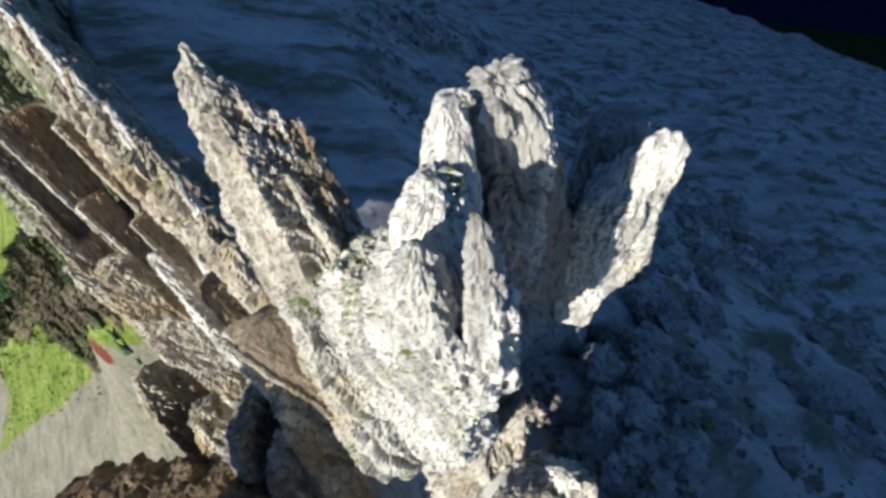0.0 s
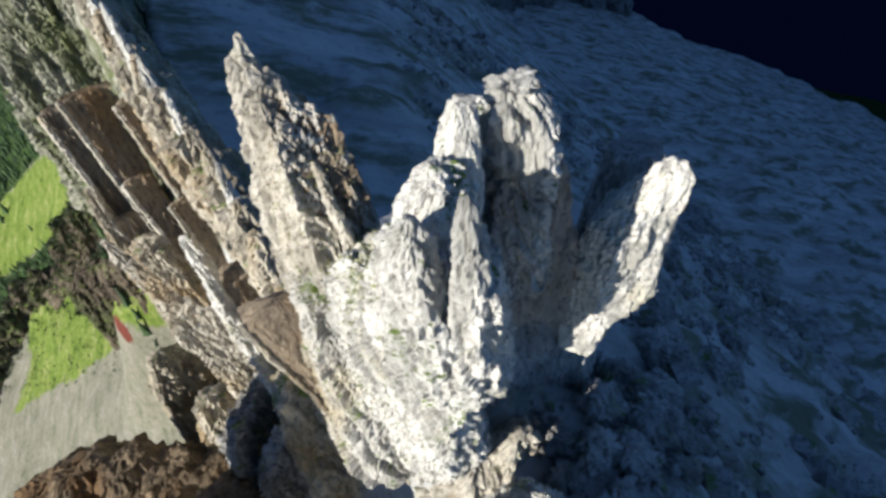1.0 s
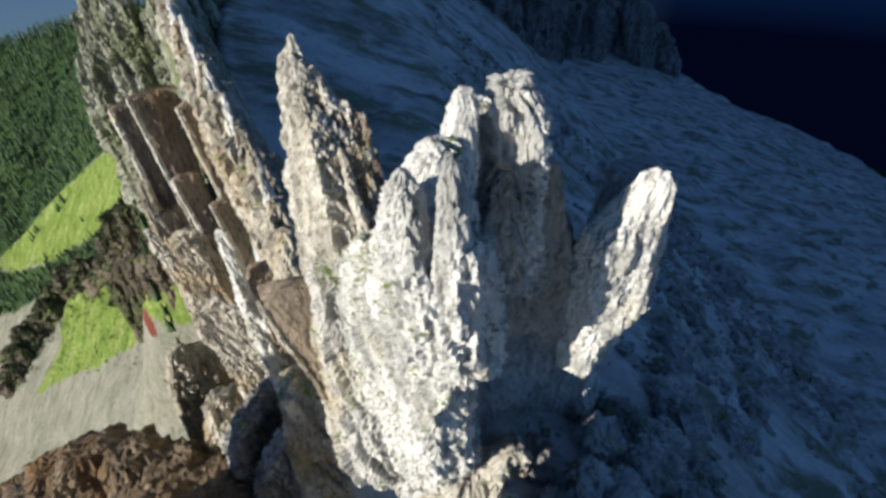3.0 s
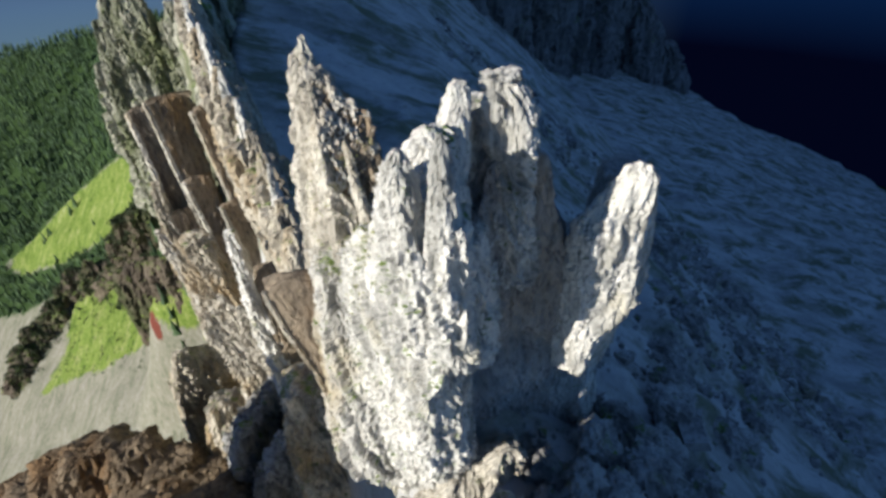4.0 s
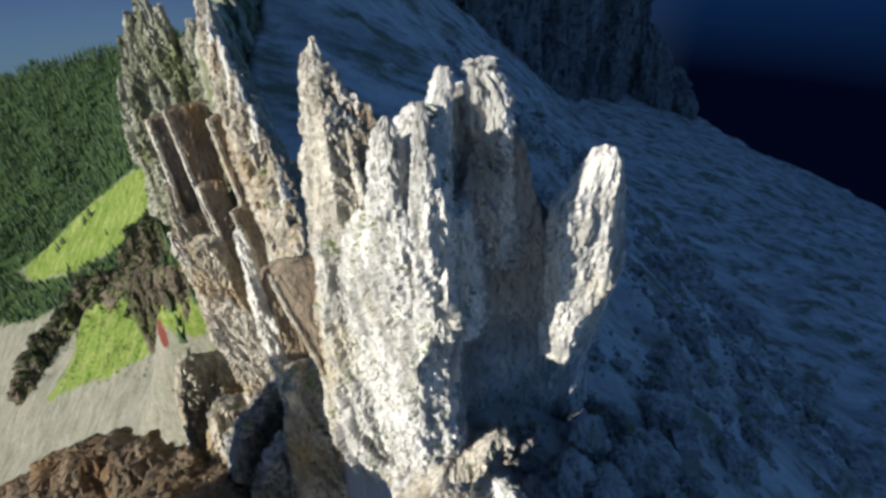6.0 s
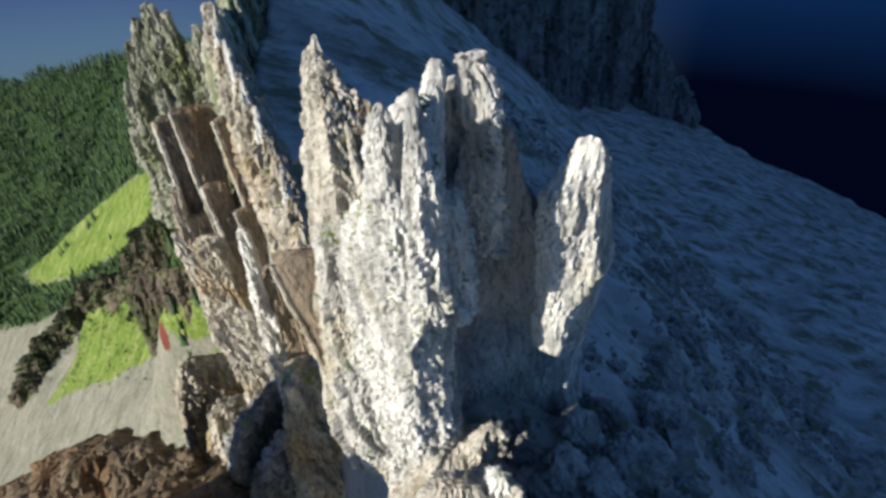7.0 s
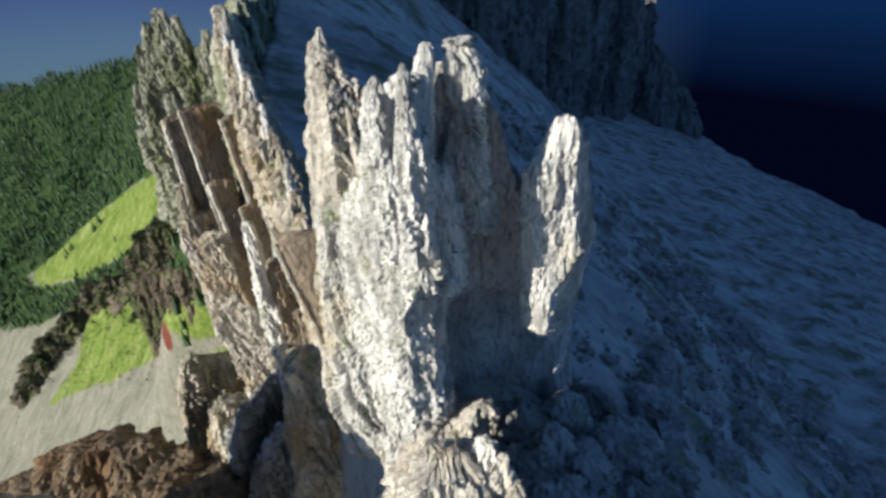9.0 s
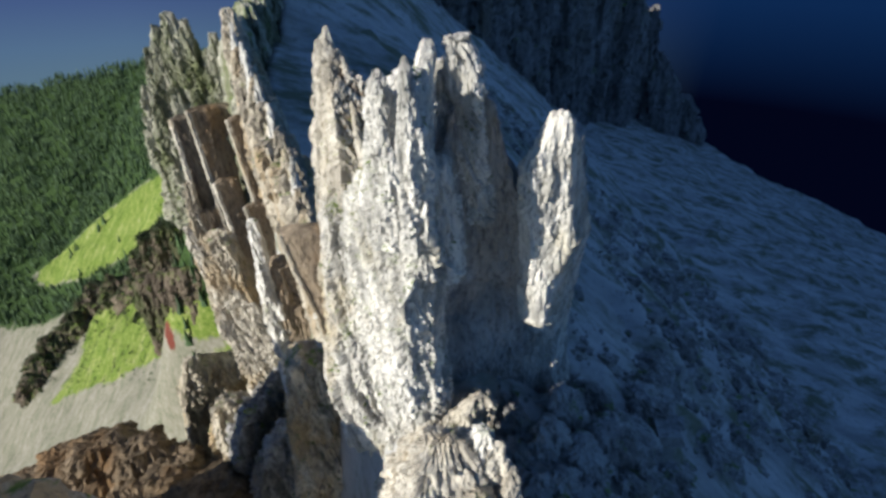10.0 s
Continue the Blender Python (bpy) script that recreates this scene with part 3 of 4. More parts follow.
prism("side_block", SIDE_BLOCK, SHADE_BROWN, tower, "smooth slab browned by shade, with a pale sunlit rim", cell=0.24, rough=0.25, cap=1.4, crack=0.6)
# Sunlit rim of the slab, drawn as a strip of paler stone.
column("lit_pale_rim", [(4, -13.9, 33.9, 0.5, 0.6), (13, -15.5, 34.3, 0.4, 0.5), (20, -17.9, 34.8, 0.35, 0.4), (27.8, -19.8, 35.4, 0.3, 0.4)], CREAM, tower, cell=0.16, size=0.5)
column("side_base", [(-40, -13, 50, 6, 6, 20), (-10, -13, 45.5, 4.5, 4.5, 20), (6, -14.5, 42.6, 4.0, 4.4, 20)], LIME, tower, cell=0.25)
for rows in ([(-40, 9, 38, 12, 10, 20), (-14, 11.5, 31.6, 6, 5, 20), (-4, 12.8, 29, 3.6, 2.6, 20), (-0.6, 13.6, 28.2, 1.6, 1.1, 20)],
             [(-40, 2, 34, 10, 8, 20), (-14, 4.5, 28, 6, 4.6, 20), (-6, 6.5, 28.2, 4, 2.8, 20), (-3.4, 8.6, 28.6, 2.2, 1.2, 20)],
             [(-40, 15, 18, 12, 10, -30), (-10, 12.6, 17.8, 6, 5, -30), (2, 12.6, 17, 3.4, 2.6, -30), (6.4, 13.2, 15.8, 1.6, 1.2, -30)],
             [(-14, 15, 16, 3, 3), (4, 15.0, 14.4, 1.5, 1.1), (6.2, 15.5, 13.6, 0.4, 0.4)],
             [(-20, 17, 12.5, 3, 3), (1, 17, 11.4, 1.0, 1.0), (4.0, 17, 11, 0.4, 0.4)],
             [(-60, 9, 4, 18, 15, 10), (-16, 8.0, 10, 8, 8, 10), (-1, 7.0, 14.4, 5.4, 3.8, 10), (4, 7.2, 16, 3.2, 2, 10)],
             [(-30, 3, 14, 6, 6), (-6, 4.2, 15.5, 3.4, 2.6), (5, 5.2, 16.6, 1.8, 1.4)],
             [(-30, 12, 7, 8, 8), (-10, 12, 9, 4, 4), (-2, 12.4, 9.6, 1.8, 1.6)]):
    column("spur", rows, LIME if rows[-1][0] > 6.3 else CREAM, tower, cell=0.33, rough=1.15, boxy=4, cap=0.35, strata=0.9)
# Unseen rocks added to cast shade on the gully and tower foot.
for x, y, z in [(-63, 9, -8), (-100, 8, 4), (-142, 22, -14)]:
    column("unseen_shade_rock", [(z - 160, x - 8, y - 8, 32, 26), (z - 40, x - 2, y - 2, 18, 15), (z - 10, x, y, 12, 10), (z, x, y, 7, 6)], OCHRE, tower, cell=2.6, size=2)

# ---- ridge of fins and fingers ----
ridge = empty("rock_ridge", "long jagged limestone ridge with upright fins and brown shaded slabs", "rock ridge")
for x, y, z, r, mat in [(-66, 141, 55, 4.2, OCHRE), (-62.5, 135, 44, 3.6, OCHRE), (-57, 126, 40, 4.6, OCHRE), (-51, 115, 38, 3.6, OCHRE), (-46, 106, 33, 4.6, OCHRE), (-41, 99, 27, 3.4, OCHRE), (-36, 90, 25, 4.4, OCHRE),
                        (-31, 80, 18, 3.6, OCHRE), (-27, 71, 16, 4.0, OCHRE), (-22.5, 61, 11, 3.6, OCHRE)]:
    column("fin", [(z - 130, x + 16, y + 8, 10, 9, 5), (z - 60, x + 8, y + 4, 1.6 * r, 1.5 * r, 5), (z - 26, x + 3.4, y + 1, 1.2 * r, 1.2 * r, 5), (z - 9, x, y, 0.85 * r, 0.8 * r, 5), (z - 2, x + 0.3, y, 0.4 * r, 0.34 * r, 5)], mat, ridge, cell=0.64, size=1.35, rough=1.25)
# Crest rocks added to shade scree and far cliff; the tallest stay unseen.
for x, y, z, r in [(-72, 153, 44, 6), (-78, 168, 44, 7), (-86, 195, 46, 8), (-93, 225, 50, 9), (-100, 258, 56, 10), (-108, 295, 70, 12), (-116, 340, 95, 15), (-122, 390, 125, 18), (-128, 460, 175, 24)]:
    column("shade_crest_wall", [(z - 150, x - 8, y + 4, 2.4 * r, 2 * r, -65), (z - 40, x, y, 2.6 * r, 1.0 * r, -65), (z - 8, x, y, 2.3 * r, 0.6 * r, -65), (z, x, y, 1.5 * r, 0.3 * r, -65)], MOSSY, ridge, cell=1.6, size=2.2, rough=1.1)
for x, y, z, r in [(-60, 131, 36, 4.5), (-54, 120, 32, 4.5), (-48.5, 110, 30, 4.5), (-43.5, 102, 26, 4.5), (-38.5, 94, 22, 4.5), (-33.5, 85, 16, 4.5), (-29, 76, 9, 4.5), (-24.5, 66, 5, 4.5)]:
    column("ridge_wall", [(z - 110, x + 10, y + 6, 9, 9, 60), (z - 30, x + 3, y + 1, 1.5 * r, 1.2 * r, 60), (z - 4, x + 1, y, 1.3 * r, 0.7 * r, 60)], OCHRE, ridge, cell=0.9, size=1.4)
for x, y, z in [(-64, 137, 50), (-54.5, 121, 44), (-48.5, 110, 38.5), (-43, 101, 33), (-33, 84, 24), (-59.6, 131, 45)]:
    column("spike", [(z - 14, x, y, 1.6, 1.5), (z - 4, x, y, 0.8, 0.8), (z - 0.6, x + 0.2, y, 0.45, 0.45)], LIME, ridge, cell=0.3, size=0.8)
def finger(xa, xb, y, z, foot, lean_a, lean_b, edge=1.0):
    """A slab whose broad flank lies along the sunlight, its shade put into the brown, its sunlit edge into paler stone.
    """
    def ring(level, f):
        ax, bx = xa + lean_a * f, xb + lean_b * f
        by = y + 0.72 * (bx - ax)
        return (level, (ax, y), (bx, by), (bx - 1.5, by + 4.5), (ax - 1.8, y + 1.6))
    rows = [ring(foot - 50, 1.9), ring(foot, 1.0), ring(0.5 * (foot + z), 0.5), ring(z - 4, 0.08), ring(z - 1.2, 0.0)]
    prism("finger", rows, SHADE_BROWN, ridge, cell=0.4, size=1.0, rough=0.6, crack=1.0, lean=0.0, fine_above=foot - 10, cap=1.6)
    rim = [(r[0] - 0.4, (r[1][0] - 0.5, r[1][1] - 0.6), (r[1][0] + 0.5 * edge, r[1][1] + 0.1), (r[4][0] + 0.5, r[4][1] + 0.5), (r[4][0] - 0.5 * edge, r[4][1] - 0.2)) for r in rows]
    prism("lit_pale_edge", rim, CREAM, ridge, cell=0.36, size=0.9, rough=0.6, lean=0.0, fine_above=foot - 10, cap=1.0)


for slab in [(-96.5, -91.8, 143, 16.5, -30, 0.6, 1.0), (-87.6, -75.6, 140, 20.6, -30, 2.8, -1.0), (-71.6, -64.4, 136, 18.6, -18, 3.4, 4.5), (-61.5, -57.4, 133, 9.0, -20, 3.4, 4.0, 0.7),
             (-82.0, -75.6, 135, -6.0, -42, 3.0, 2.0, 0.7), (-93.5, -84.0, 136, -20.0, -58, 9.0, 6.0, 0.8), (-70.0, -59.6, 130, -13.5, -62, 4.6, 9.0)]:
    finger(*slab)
for x, y, z, r in [(-100, 136, -27, 2.6), (-95, 134, -36, 3.0), (-89, 132, -46, 3.2), (-83, 130, -54, 3.0), (-77, 128, -60, 2.6), (-92, 128, -62, 3.4), (-84, 125, -74, 3.2)]:
    column("vein", [(z - 90, x + 20, y - 8, 2.4 * r, 2.2 * r, 24), (z - 40, x + 11, y - 4, 1.3 * r, 1.3 * r, 24), (z - 8, x + 2, y, r, r, 24), (z, x, y, 0.4 * r, 0.4 * r, 24)], CREAM, ridge, cell=0.52, size=1.0, rough=1.5)
column("lower_buttress", [(-220, -92, 166, 22, 18, -40), (-120, -82, 150, 13, 11, -40), (-60, -84, 140, 11, 8, -40), (-30, -86, 134, 7, 5, -40)], OCHRE, ridge, cell=0.8, size=1.6, rough=1.2)
column("rib", [(-130, -48, 92, 5, 6, 28), (-60, -50, 92, 3.4, 4, 28), (-25, -51, 92, 2.4, 3, 28), (-1, -52, 94, 1.2, 1.4, 28)], LIME, ridge, cell=0.45, size=1.4)
column("rib", [(-130, -84, 143, 7, 6), (-98, -91, 139, 3.6, 3.6), (-73, -95, 138, 3.4, 3.2), (-48, -96.7, 137.5, 3.2, 3), (-31, -95.9, 137.5, 2.8, 2.6), (-8, -94.4, 138, 1.6, 1.6)], OCHRE, ridge, cell=0.5, size=1.5, rough=1.3)
column("rib_slab", [(-120, -38, 90, 10, 8, 22), (-50, -44, 95, 6, 5, 22), (-18, -46, 98, 5, 4, 22)], SHADE_BROWN, ridge, cell=0.5, size=1.5, rough=0.55, boxy=5)
column("gully_wall", [(-150, -36, 70, 14, 12, 20), (-60, -33, 66, 8, 7, 20), (-24, -30, 62, 5, 5, 20)], OCHRE, ridge, cell=0.45, size=1.5)

# ---- brown cliff and rocks below the ridge ----
brown = empty("brown_cliff", "brown layered cliff with a broken rim in shade", "cliff")
for x, y, z, w in [(-268, 142, -226, 24), (-240, 140, -206, 20), (-215, 138, -180, 17), (-192, 136, -167, 16), (-170, 135, -168, 15), (-150, 133, -175, 14), (-130, 130, -186, 14), (-112, 72, -116, 16), (-88, 76, -112, 13)]:
    column("cliff_face", [(z - 140, x + 30, y - 30, 1.9 * w, 1.7 * w, 35), (z - 50, x + 10, y - 6, 1.4 * w, 1.2 * w, 35), (z - 8, x, y, 1.15 * w, 0.9 * w, 35), (z, x, y, 0.95 * w, 0.7 * w, 35)], UMBER, brown, cell=1.35, size=2.0, rough=1.0, boxy=6, cap=0.2, strata=1.6)
rocks = empty("gully_rocks", "sunlit broken rocks with a shaded hollow beside pale scree", "rocks")
for x, y, z, w in [(-200, 224, -226, 7), (-128, 214, -214, 9), (-118, 150, -150, 12)]:
    column("rock", [(z - 110, x, y, 1.6 * w, 1.5 * w), (z - 30, x, y, 1.15 * w, w), (z, x, y, 0.6 * w, 0.6 * w)], OCHRE, rocks, cell=1.1, size=3.0)

GULLY_ROCK = [
    (-340, (-212, 206), (-176, 236), (-170, 262), (-226, 232)),
    (-260, (-197, 205), (-150, 238), (-146, 256), (-208, 218)),
    (-215, (-189, 205), (-142, 236), (-140, 250), (-199, 215)),
    (-196, (-183, 205), (-152, 228), (-150, 240), (-190, 213)),
    (-180, (-179, 206), (-171, 213), (-170, 220), (-183, 212)),
]
prism("shaded_rock", GULLY_ROCK, OCHRE, rocks, cell=0.9, size=3.0, rough=0.8, lean=0.0, fine_above=-280, cap=3.0)
for rows in ([(-190, (-92, 84), (-62, 106), (-64, 118), (-102, 98)), (-100, (-75, 86), (-54, 102), (-56, 112), (-82, 96)), (-84, (-70, 87), (-51, 101), (-53, 109), (-74, 95)), (-72, (-58, 94), (-53, 99), (-54, 104), (-61, 98))],
             [(-190, (-74, 68), (-42, 90), (-44, 104), (-84, 84)), (-104, (-62, 72), (-41, 87), (-42, 96), (-68, 80)), (-84, (-56, 75), (-40, 86.5), (-42, 92), (-58, 80)), (-72, (-46, 80), (-41, 84), (-42, 88), (-48, 83))]):
    # Scree stone for its darker grey, standing in for the deep gully shade.
    prism("gully_wall", rows, STONE, rocks, cell=0.55, size=2.0, rough=1.4, lean=0.0, fine_above=-150, cap=2.0)

# ---- far mossy spires and vegetated cliffs ----
spires = empty("mossy_spires", "weathered grey-green rock spires with grass on their ledges", "rock spires")
for x, y, z, w in [(-199, 310, 20, 6), (-189, 309, 34, 6), (-178, 308, 42, 6.5), (-168, 307, 38, 5.5), (-156, 306, 20, 5.5), (-209, 312, -6, 7.5), (-200, 304, -10, 6.5), (-184, 303, -4, 6.5), (-169, 302, -8, 6.5), (-149, 304, 30, 5)]:
    column("spire", [(z - 110, x, y + 12, 2.6 * w, 2.4 * w), (z - 60, x, y + 5, 1.5 * w, 1.5 * w), (z - 24, x, y, 0.9 * w, 1.1 * w), (z - 3, x, y, 0.4 * w, 0.5 * w)], MOSSY, spires, cell=0.95, size=2.6, rough=1.35)
for x, y, z, w in [(-436, 532, -290, 20), (-412, 530, -262, 22), (-388, 528, -246, 22), (-364, 524, -244, 20), (-342, 518, -262, 20)]:
    column("ledge", [(z - 160, x, y, 1.9 * w, 1.7 * w), (z - 50, x, y, 1.15 * w, 0.8 * w), (z, x, y, 0.6 * w, 0.5 * w)], SCRUB, spires, cell=1.8, size=5)
brow = empty("rock_brow", "low dark rock band in shade above the meadow", "rock band")
for x, y, z, w in [(-276, 322, -188, 10), (-258, 317, -176, 11), (-244, 311, -170, 11), (-230, 306, -164, 11), (-216, 301, -160, 10)]:
    column("crag", [(z - 90, x, y, 1.5 * w, w), (z - 12, x, y, 1.2 * w, 0.7 * w), (z, x, y, 0.8 * w, 0.4 * w)], SCRUB, brow, cell=0.9, size=2.4)
outcrop = empty("rock_outcrop", "dark brown rock outcrop with shrubs above a bright meadow", "rock outcrop")
CRAGS = [(-402, 514, -350), (-446, 536, -365), (-499, 564, -389), (-545, 582, -407), (-588, 594, -426), (-612, 584, -450), (-624, 563, -470), (-646, 553, -489), (-660, 536, -505), (-670, 518, -519), (-676, 495, -538)]
for k, (x, y, base) in enumerate(CRAGS):
    w = (24, 21, 27, 23, 26)[k % 5]
    up = (30, 36, 26, 40, 33)[k % 5]
    for dx, dy, f in ((0, 0, 1.0), (14 - 4 * (k % 3), 12, 0.75), (-12, 9 - 5 * (k % 2), 0.6)):
        z, v = base + up * f, w * f
        column("crag", [(base - 70, x + dx, y + dy + 8, 1.5 * v, 1.2 * v), (base, x + dx, y + dy, 1.15 * v, 0.8 * v), (z - 7, x + dx + 3, y + dy + 3, 0.75 * v, 0.5 * v), (z, x + dx, y + dy + 3, 0.35 * v, 0.25 * v)], SCRUB, outcrop, cell=2.0, size=4.2, rough=1.25, boxy=2.6, strata=0.8)
spikes = empty("rock_spikes", "small sunlit rock spikes standing on the far crest", "rock spikes")
for x, y, z, w in [(-119.6, 380, 16, 2.2), (-114.5, 380, 15, 2.2)]:
    column("spike", [(z - 60, x, y, 8, 8), (z - 10, x, y, 1.4 * w, 1.4 * w), (z - 1, x, y, 0.6 * w, 0.6 * w)], LIME, spikes, cell=0.8, size=1.5)

# ---- far cliffs ----
cliffs = empty("far_cliff", "tall grey fluted cliff wall in blue shade above scree", "cliff")
rng = random.Random(5)
for step in range(17):
    f = step / 16
    x, y = -130 + 520 * f, 545 + 300 * f ** 1.25 + 80 * f
    w, top = rng.uniform(22, 38), 120 - 60 * f - 60 * max(0, f - 0.7) / 0.3 + rng.uniform(-15, 15)
    y += rng.uniform(-16, 22)
    k = 1.2 + 0.7 * f
    x, y, top, w = 6.6 + k * (x - 6.6), k * (y + 26) - 26, 65.5 + k * (top - 65.5), k * w
    column("buttress", [(-800, x + 20, y - 20, 1.8 * w, 1.6 * w), (top - 260 * k, x, y, 1.15 * w, 1.2 * w), (top - 30 * k, x, y + 15, 0.8 * w, 0.9 * w), (top, x, y + 18, 0.4 * w, 0.4 * w)], CLIFF, cliffs, cell=4.4 * k, size=6.5 * k, rough=1.6)
for x, y, top, w in [(802, 1743, -192, 46), (864, 1762, -258, 38), (944, 1762, -344, 42), (1012, 1771, -430, 36)]:
    column("buttress", [(-800, x + 15, y - 25, 2.0 * w, 1.8 * w), (top - 240, x - 15, y, 1.4 * w, 1.3 * w), (top - 45, x - 26, y + 10, 0.9 * w, 0.9 * w), (top, x - 34, y + 14, 0.4 * w, 0.4 * w)], CLIFF, cliffs, cell=6.5, size=11.0, rough=1.4)


# ---- rocks on the scree ----
def scree_rocks(count, seed):
    """Loose blocks scattered down the shaded slope, joined."""
    rng = np.random.default_rng(seed)
    x = rng.uniform(14, 330, count * 4)
    y = rng.uniform(-20, 420, count * 4)
    p = np.stack([x, y, 0 * x], -1)
    keep = fbm(p * 0.04, 3, 12) + 0.25 * rng.standard_normal(len(x)) > 0.18
    x, y = x[keep][:count], y[keep][:count]
    z = ground_height(x, y)
    r = 0.35 + rng.pareto(2.6, len(x)).clip(0, 5) * (0.5 + 0.004 * x)
    corner = np.array([(a, b, c) for a in (-1, 1) for b in (-1, 1) for c in (-1, 1)], float)
    jit = corner[None] * rng.uniform(0.45, 1.1, (len(x), 8, 3))
    turn = rng.uniform(0, 6.28, len(x))
    ca, sa = np.cos(turn)[:, None], np.sin(turn)[:, None]
    v = np.stack([jit[..., 0] * ca - jit[..., 1] * sa, jit[..., 0] * sa + jit[..., 1] * ca, jit[..., 2] * 0.8], -1) * r[:, None, None]
    v = v + np.stack([x, y, z + 0.25 * r], -1)[:, None]
    quad = np.array([(0, 1, 3, 2), (4, 6, 7, 5), (0, 4, 5, 1), (2, 3, 7, 6), (0, 2, 6, 4), (1, 5, 7, 3)])
    f = (quad[None] + 8 * np.arange(len(x))[:, None, None]).reshape(-1, 4)
    return tagged(link_mesh("scree_rocks", v.reshape(-1, 3), f, STONE), "loose grey rocks strewn over the shaded scree", "rocks", kind="stuff")


scree_rocks(5200, 9)
rng = random.Random(12)
for x, y, w, up in [(20, 24, 3, 4), (24, 19, 3, 3), (27, 28, 3.5, 5), (20, 31, 3, 4), (31, 36, 4, 6), (29, 21, 3, 4), (24, 13, 3, 3), (36, 22, 3.5, 4), (45, 26, 4, 4), (52, 44, 5, 5), (58, 50, 5, 5), (66, 42, 5, 4), (70, 72, 6, 5), (34, 27, 5, 5), (42, 33, 5.5, 6), (49, 36, 4.5, 5), (47, 46, 5, 4), (39, 44, 4.5, 7), (56, 34, 4, 3), (33, 48, 5, 8), (62, 60, 6, 4), (30, 14, 4, 3), (41, 18, 4, 3), (84, 96, 8, 5), (98, 70, 7, 4),
                    (128, 92, 8, 5), (150, 120, 9, 6), (112, 130, 9, 6), (176, 160, 9, 6), (200, 215, 11, 7), (150, 230, 12, 9), (236, 190, 10, 6), (255, 260, 12, 8), (210, 120, 9, 5), (300, 300, 13, 8)]:
    base = float(ground_height(np.array([x], float), np.array([y], float))[0])
    ob = column("rock_outcrop", [(base - 9, x, y, 1.5 * w, 1.3 * w, rng.uniform(0, 90)), (base + 0.3 * up, x, y, w, 0.8 * w, 20), (base + up, x - 0.2 * w, y, 0.5 * w, 0.4 * w, 20)], STONE, None, cell=0.3 + 0.004 * x, size=1.0 + 0.006 * x, rough=1.8)
    tagged(ob, "jagged grey rock outcrop standing out of the shaded scree", "rock", "outcrops on the scree")

# ---- forest ----
def forest(count, seed):
    """Conifers as tapered, uneven cones of drooping branch skirts, far off on the mountainside."""
    rng = np.random.default_rng(seed)
    x = rng.uniform(-1500, -150, count * 6)
    y = rng.uniform(230, 1480, count * 6)
    p = np.stack([x, y, 0 * x], -1)
    wob = 45 * fbm(p * 0.012, 3, 55)
    z = ground_height(x, y)
    woods = land_cover(x, y, z, wob)[1]
    knoll = (np.hypot(x + 172, y - 318) < 80 + wob) & (y > 275)
    stray = (fbm(p * 0.02, 3, 88) > 0.5) & (y > 560)
    keep = (x < crest_x(y) - 60) & (y < 1460) & ((woods > 0.55) & (y > 560) | stray | knoll)
    x, y = x[keep][:count], y[keep][:count]
    z = z[keep][:count]
    h = rng.uniform(11, 24, len(x))
    verts, faces = [], []
    for k in range(len(x)):
        base = 0.17 * h[k]
        for a, b, r in ((0.06, 0.5, 1.0), (0.33, 0.78, 0.72), (0.6, 1.0, 0.42)):
            i0 = len(verts)
            turn = rng.uniform(0, 6.28)
            for q in range(6):
                rr = base * r * rng.uniform(0.6, 1.25)
                verts.append((x[k] + rr * math.cos(turn + q * 1.047), y[k] + rr * math.sin(turn + q * 1.047), z[k] + h[k] * (a - 0.05 * rng.random())))
            verts.append((x[k], y[k], z[k] + h[k] * b))
            faces += [(i0 + q, i0 + (q + 1) % 6, i0 + 6) for q in range(6)]
    ob = link_mesh("conifer_forest", verts, faces, NEEDLES)
    return tagged(ob, "dense dark green conifer forest on the mountainside", "forest", kind="stuff")


def needle_material():
    m, nt, bsdf = material("conifer_needles")
    isl = nt.nodes.new("ShaderNodeNewGeometry").outputs["Random Per Island"]
    nt.links.new(ramp(nt, isl, [(0, (0.022, 0.048, 0.02)), (0.6, (0.042, 0.085, 0.03)), (1, (0.075, 0.125, 0.04))]), bsdf.inputs["Base Color"])
    bsdf.inputs["Roughness"].default_value = 0.9
    return m


NEEDLES = needle_material()
forest(11000, 4)


# ---- shrubs and tufts ----
def leaf_material(name, dark, light):
    m, nt, bsdf = material(name)
    isl = nt.nodes.new("ShaderNodeNewGeometry").outputs["Random Per Island"]
    nt.links.new(ramp(nt, isl, [(0, dark), (1, light)]), bsdf.inputs["Base Color"])
    bsdf.inputs["Roughness"].default_value = 0.85
    return m


def clumps(name, spots, leaves, mat, label, category, seed):
    """Low clumps of small leaf triangles at (place, radius)."""
    rng = np.random.default_rng(seed)
    verts, faces = [], []
    for (x, y, z), r in spots:
        c = rng.normal(0, 0.45, (leaves, 3)) * (r, r, 0.6 * r) + (x, y, z + 0.35 * r)
        for k in range(leaves):
            i0 = len(verts)
            verts.extend((c[k] + rng.normal(0, 0.2, (3, 3)) * r).tolist())
            faces.append((i0, i0 + 1, i0 + 2))
    return tagged(link_mesh(name, verts, faces, mat), label, category, kind="stuff")


def drop_on(x, y, deps):
    hit, place, normal, _, ob, _ = scene.ray_cast(deps, Vector((x, y, 400)), Vector((0, 0, -1)))
    return (place, normal) if hit else (None, None)


bpy.context.view_layer.update()
deps = bpy.context.evaluated_depsgraph_get()
rng = random.Random(21)
tufts, shrubs = [], []
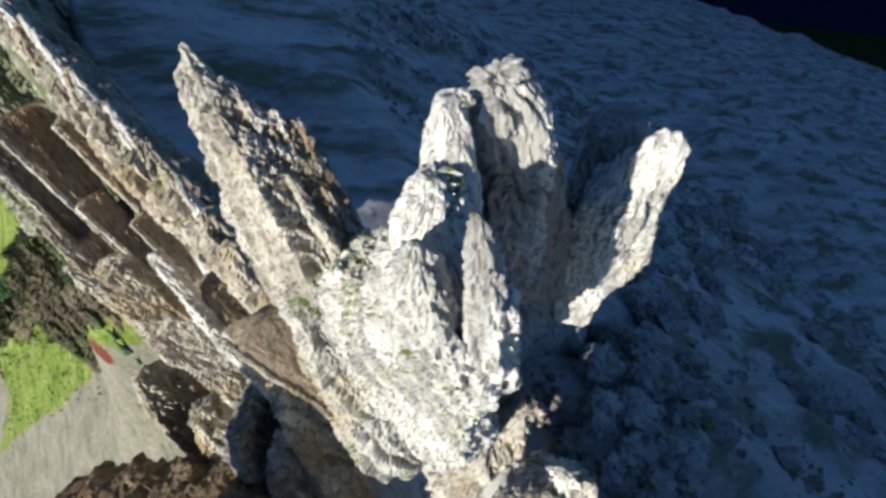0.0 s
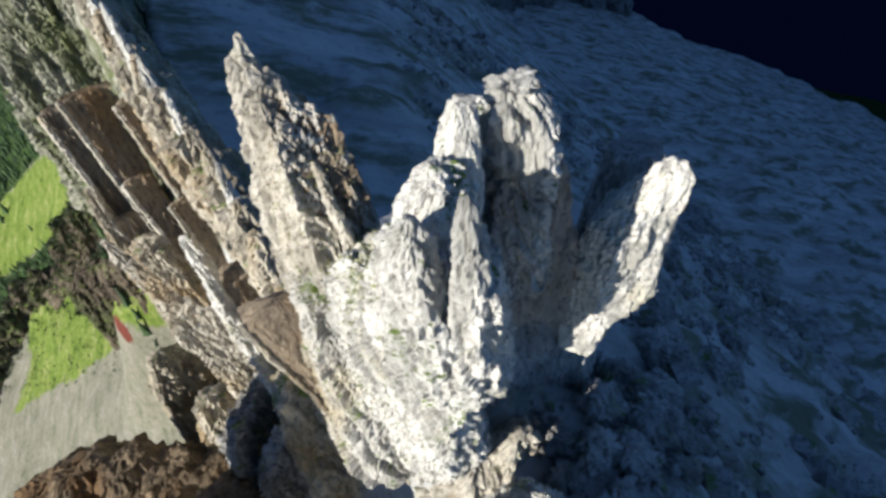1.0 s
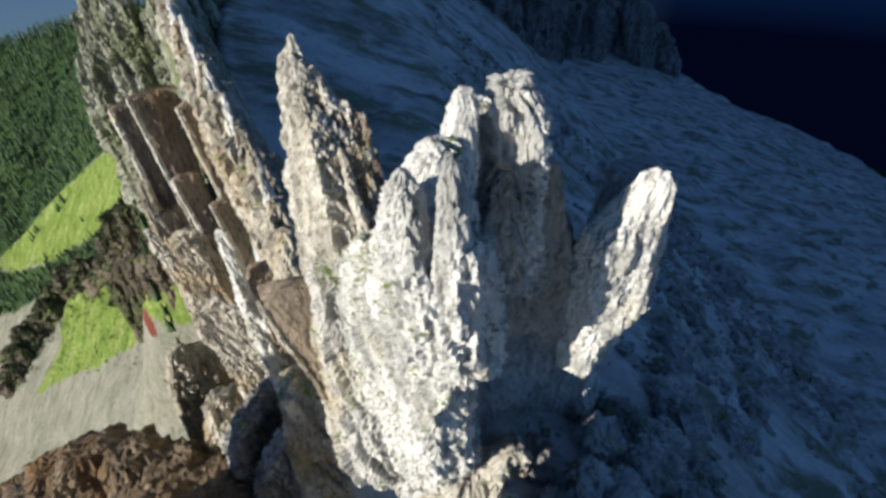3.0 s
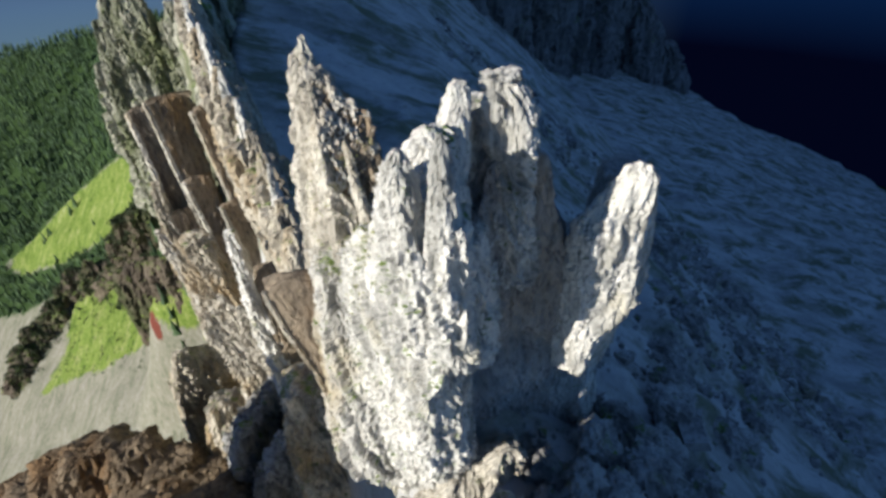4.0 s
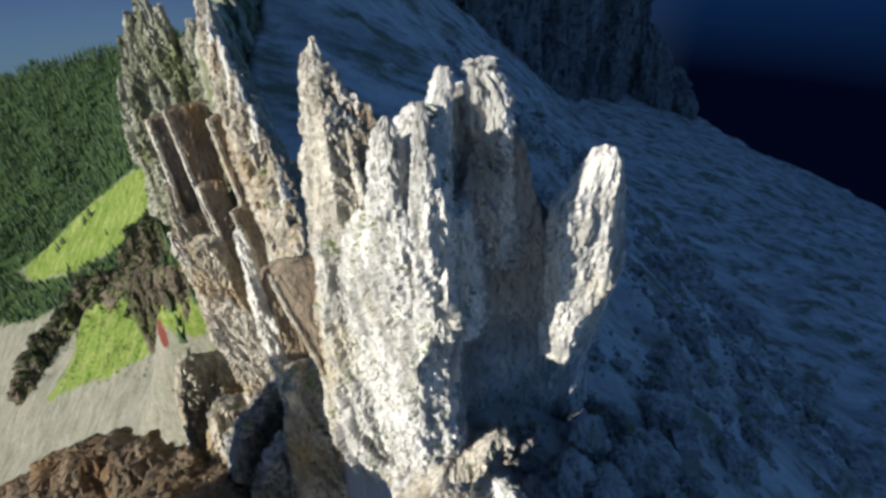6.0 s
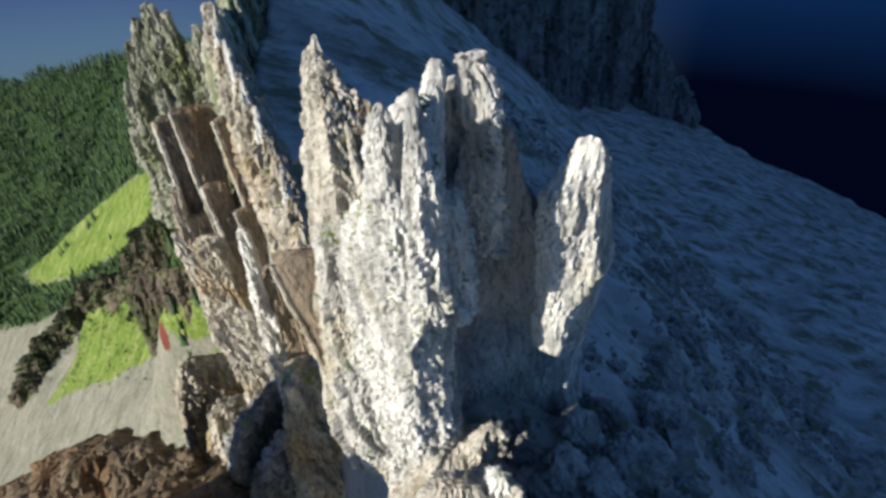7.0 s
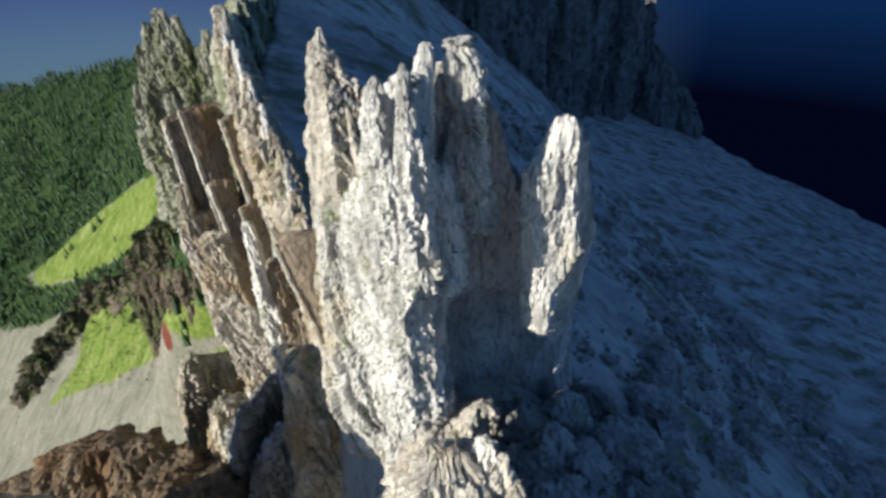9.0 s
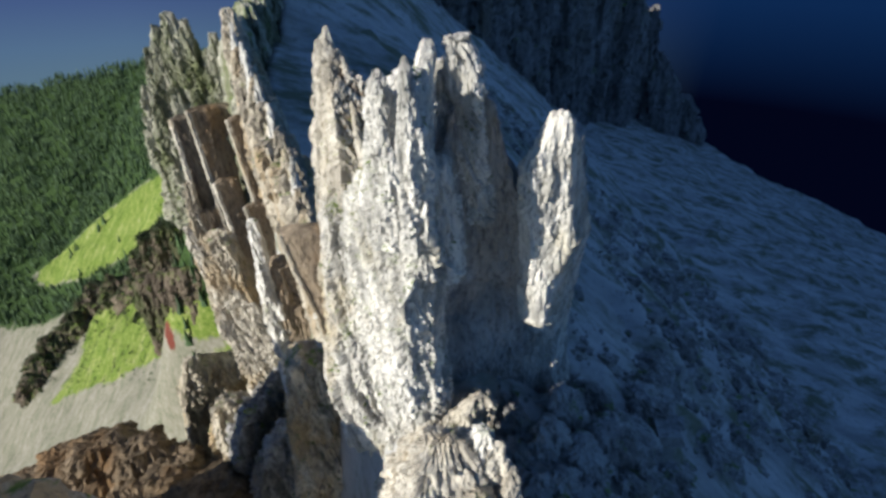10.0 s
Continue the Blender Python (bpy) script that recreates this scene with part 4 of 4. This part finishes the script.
for _ in range(3400):
    x, y = rng.uniform(-11, 5), rng.uniform(13, 36)
    place, normal = drop_on(x, y, deps)
    if place and normal.z > 0.45 and 20 < place.z < 49 and rng.random() < (0.7 if y > 22 else 0.15):
        tufts.append((tuple(place), rng.uniform(0.12, 0.36)))
for _ in range(900):
    cx, cy, _base = rng.choice(CRAGS)
    x, y = cx + rng.gauss(0, 22), cy + rng.gauss(4, 18)
    place, normal = drop_on(x, y, deps)
    if place:
        shrubs.append((tuple(place), rng.uniform(1.8, 5.0)))
for _ in range(420):
    x, y = rng.uniform(-460, -325), rng.uniform(495, 556)
    place, normal = drop_on(x, y, deps)
    if place:
        shrubs.append((tuple(place), rng.uniform(3.0, 6.5)))
for _ in range(140):
    x, y = rng.uniform(-560, -250), rng.uniform(340, 440)
    place, normal = drop_on(x, y, deps)
    if place and y > 215 + 0.42 * abs(x):
        shrubs.append((tuple(place), rng.uniform(1.0, 2.6)))
for _ in range(420):
    x, y = rng.uniform(-590, -390), rng.uniform(410, 570)
    place, normal = drop_on(x, y, deps)
    if place and y > 215 + 0.42 * abs(x):
        shrubs.append((tuple(place), rng.uniform(0.8, 2.4)))
clumps("grass_tufts", tufts, 14, leaf_material("alpine_grass", (0.17, 0.20, 0.05), (0.36, 0.36, 0.13)), "yellow-green grass tufts on the ledges of the rock tower", "grass", 31)
clumps("shrubs", shrubs, 34, leaf_material("shrub_leaves", (0.012, 0.022, 0.008), (0.06, 0.085, 0.025)), "dark low shrubs on the outcrop and meadow", "shrubs", 32)


# ---- hazy distance ----
def backdrop():
    verts, faces = [], []
    n = 96
    for k in range(n):
        a = 2 * math.pi * k / n
        for h in (-2300, -700, -200, 150):
            verts.append((4650 * math.cos(a), 4650 * math.sin(a), h))
    for k in range(n):
        for j in range(3):
            a, b = k * 4 + j, ((k + 1) % n) * 4 + j
            faces.append((a, b, b + 1, a + 1))
    m, nt, bsdf = material("distant_haze")
    pos = nt.nodes.new("ShaderNodeNewGeometry").outputs["Position"]
    sep = nt.nodes.new("ShaderNodeSeparateXYZ")
    nt.links.new(pos, sep.inputs[0])
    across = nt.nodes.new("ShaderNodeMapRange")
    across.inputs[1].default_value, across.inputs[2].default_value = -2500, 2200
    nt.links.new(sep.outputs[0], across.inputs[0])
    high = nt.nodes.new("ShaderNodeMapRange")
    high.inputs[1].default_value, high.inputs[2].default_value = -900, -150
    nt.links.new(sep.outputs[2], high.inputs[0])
    # Haze on the left and valley shade on the right are painted, and glow.
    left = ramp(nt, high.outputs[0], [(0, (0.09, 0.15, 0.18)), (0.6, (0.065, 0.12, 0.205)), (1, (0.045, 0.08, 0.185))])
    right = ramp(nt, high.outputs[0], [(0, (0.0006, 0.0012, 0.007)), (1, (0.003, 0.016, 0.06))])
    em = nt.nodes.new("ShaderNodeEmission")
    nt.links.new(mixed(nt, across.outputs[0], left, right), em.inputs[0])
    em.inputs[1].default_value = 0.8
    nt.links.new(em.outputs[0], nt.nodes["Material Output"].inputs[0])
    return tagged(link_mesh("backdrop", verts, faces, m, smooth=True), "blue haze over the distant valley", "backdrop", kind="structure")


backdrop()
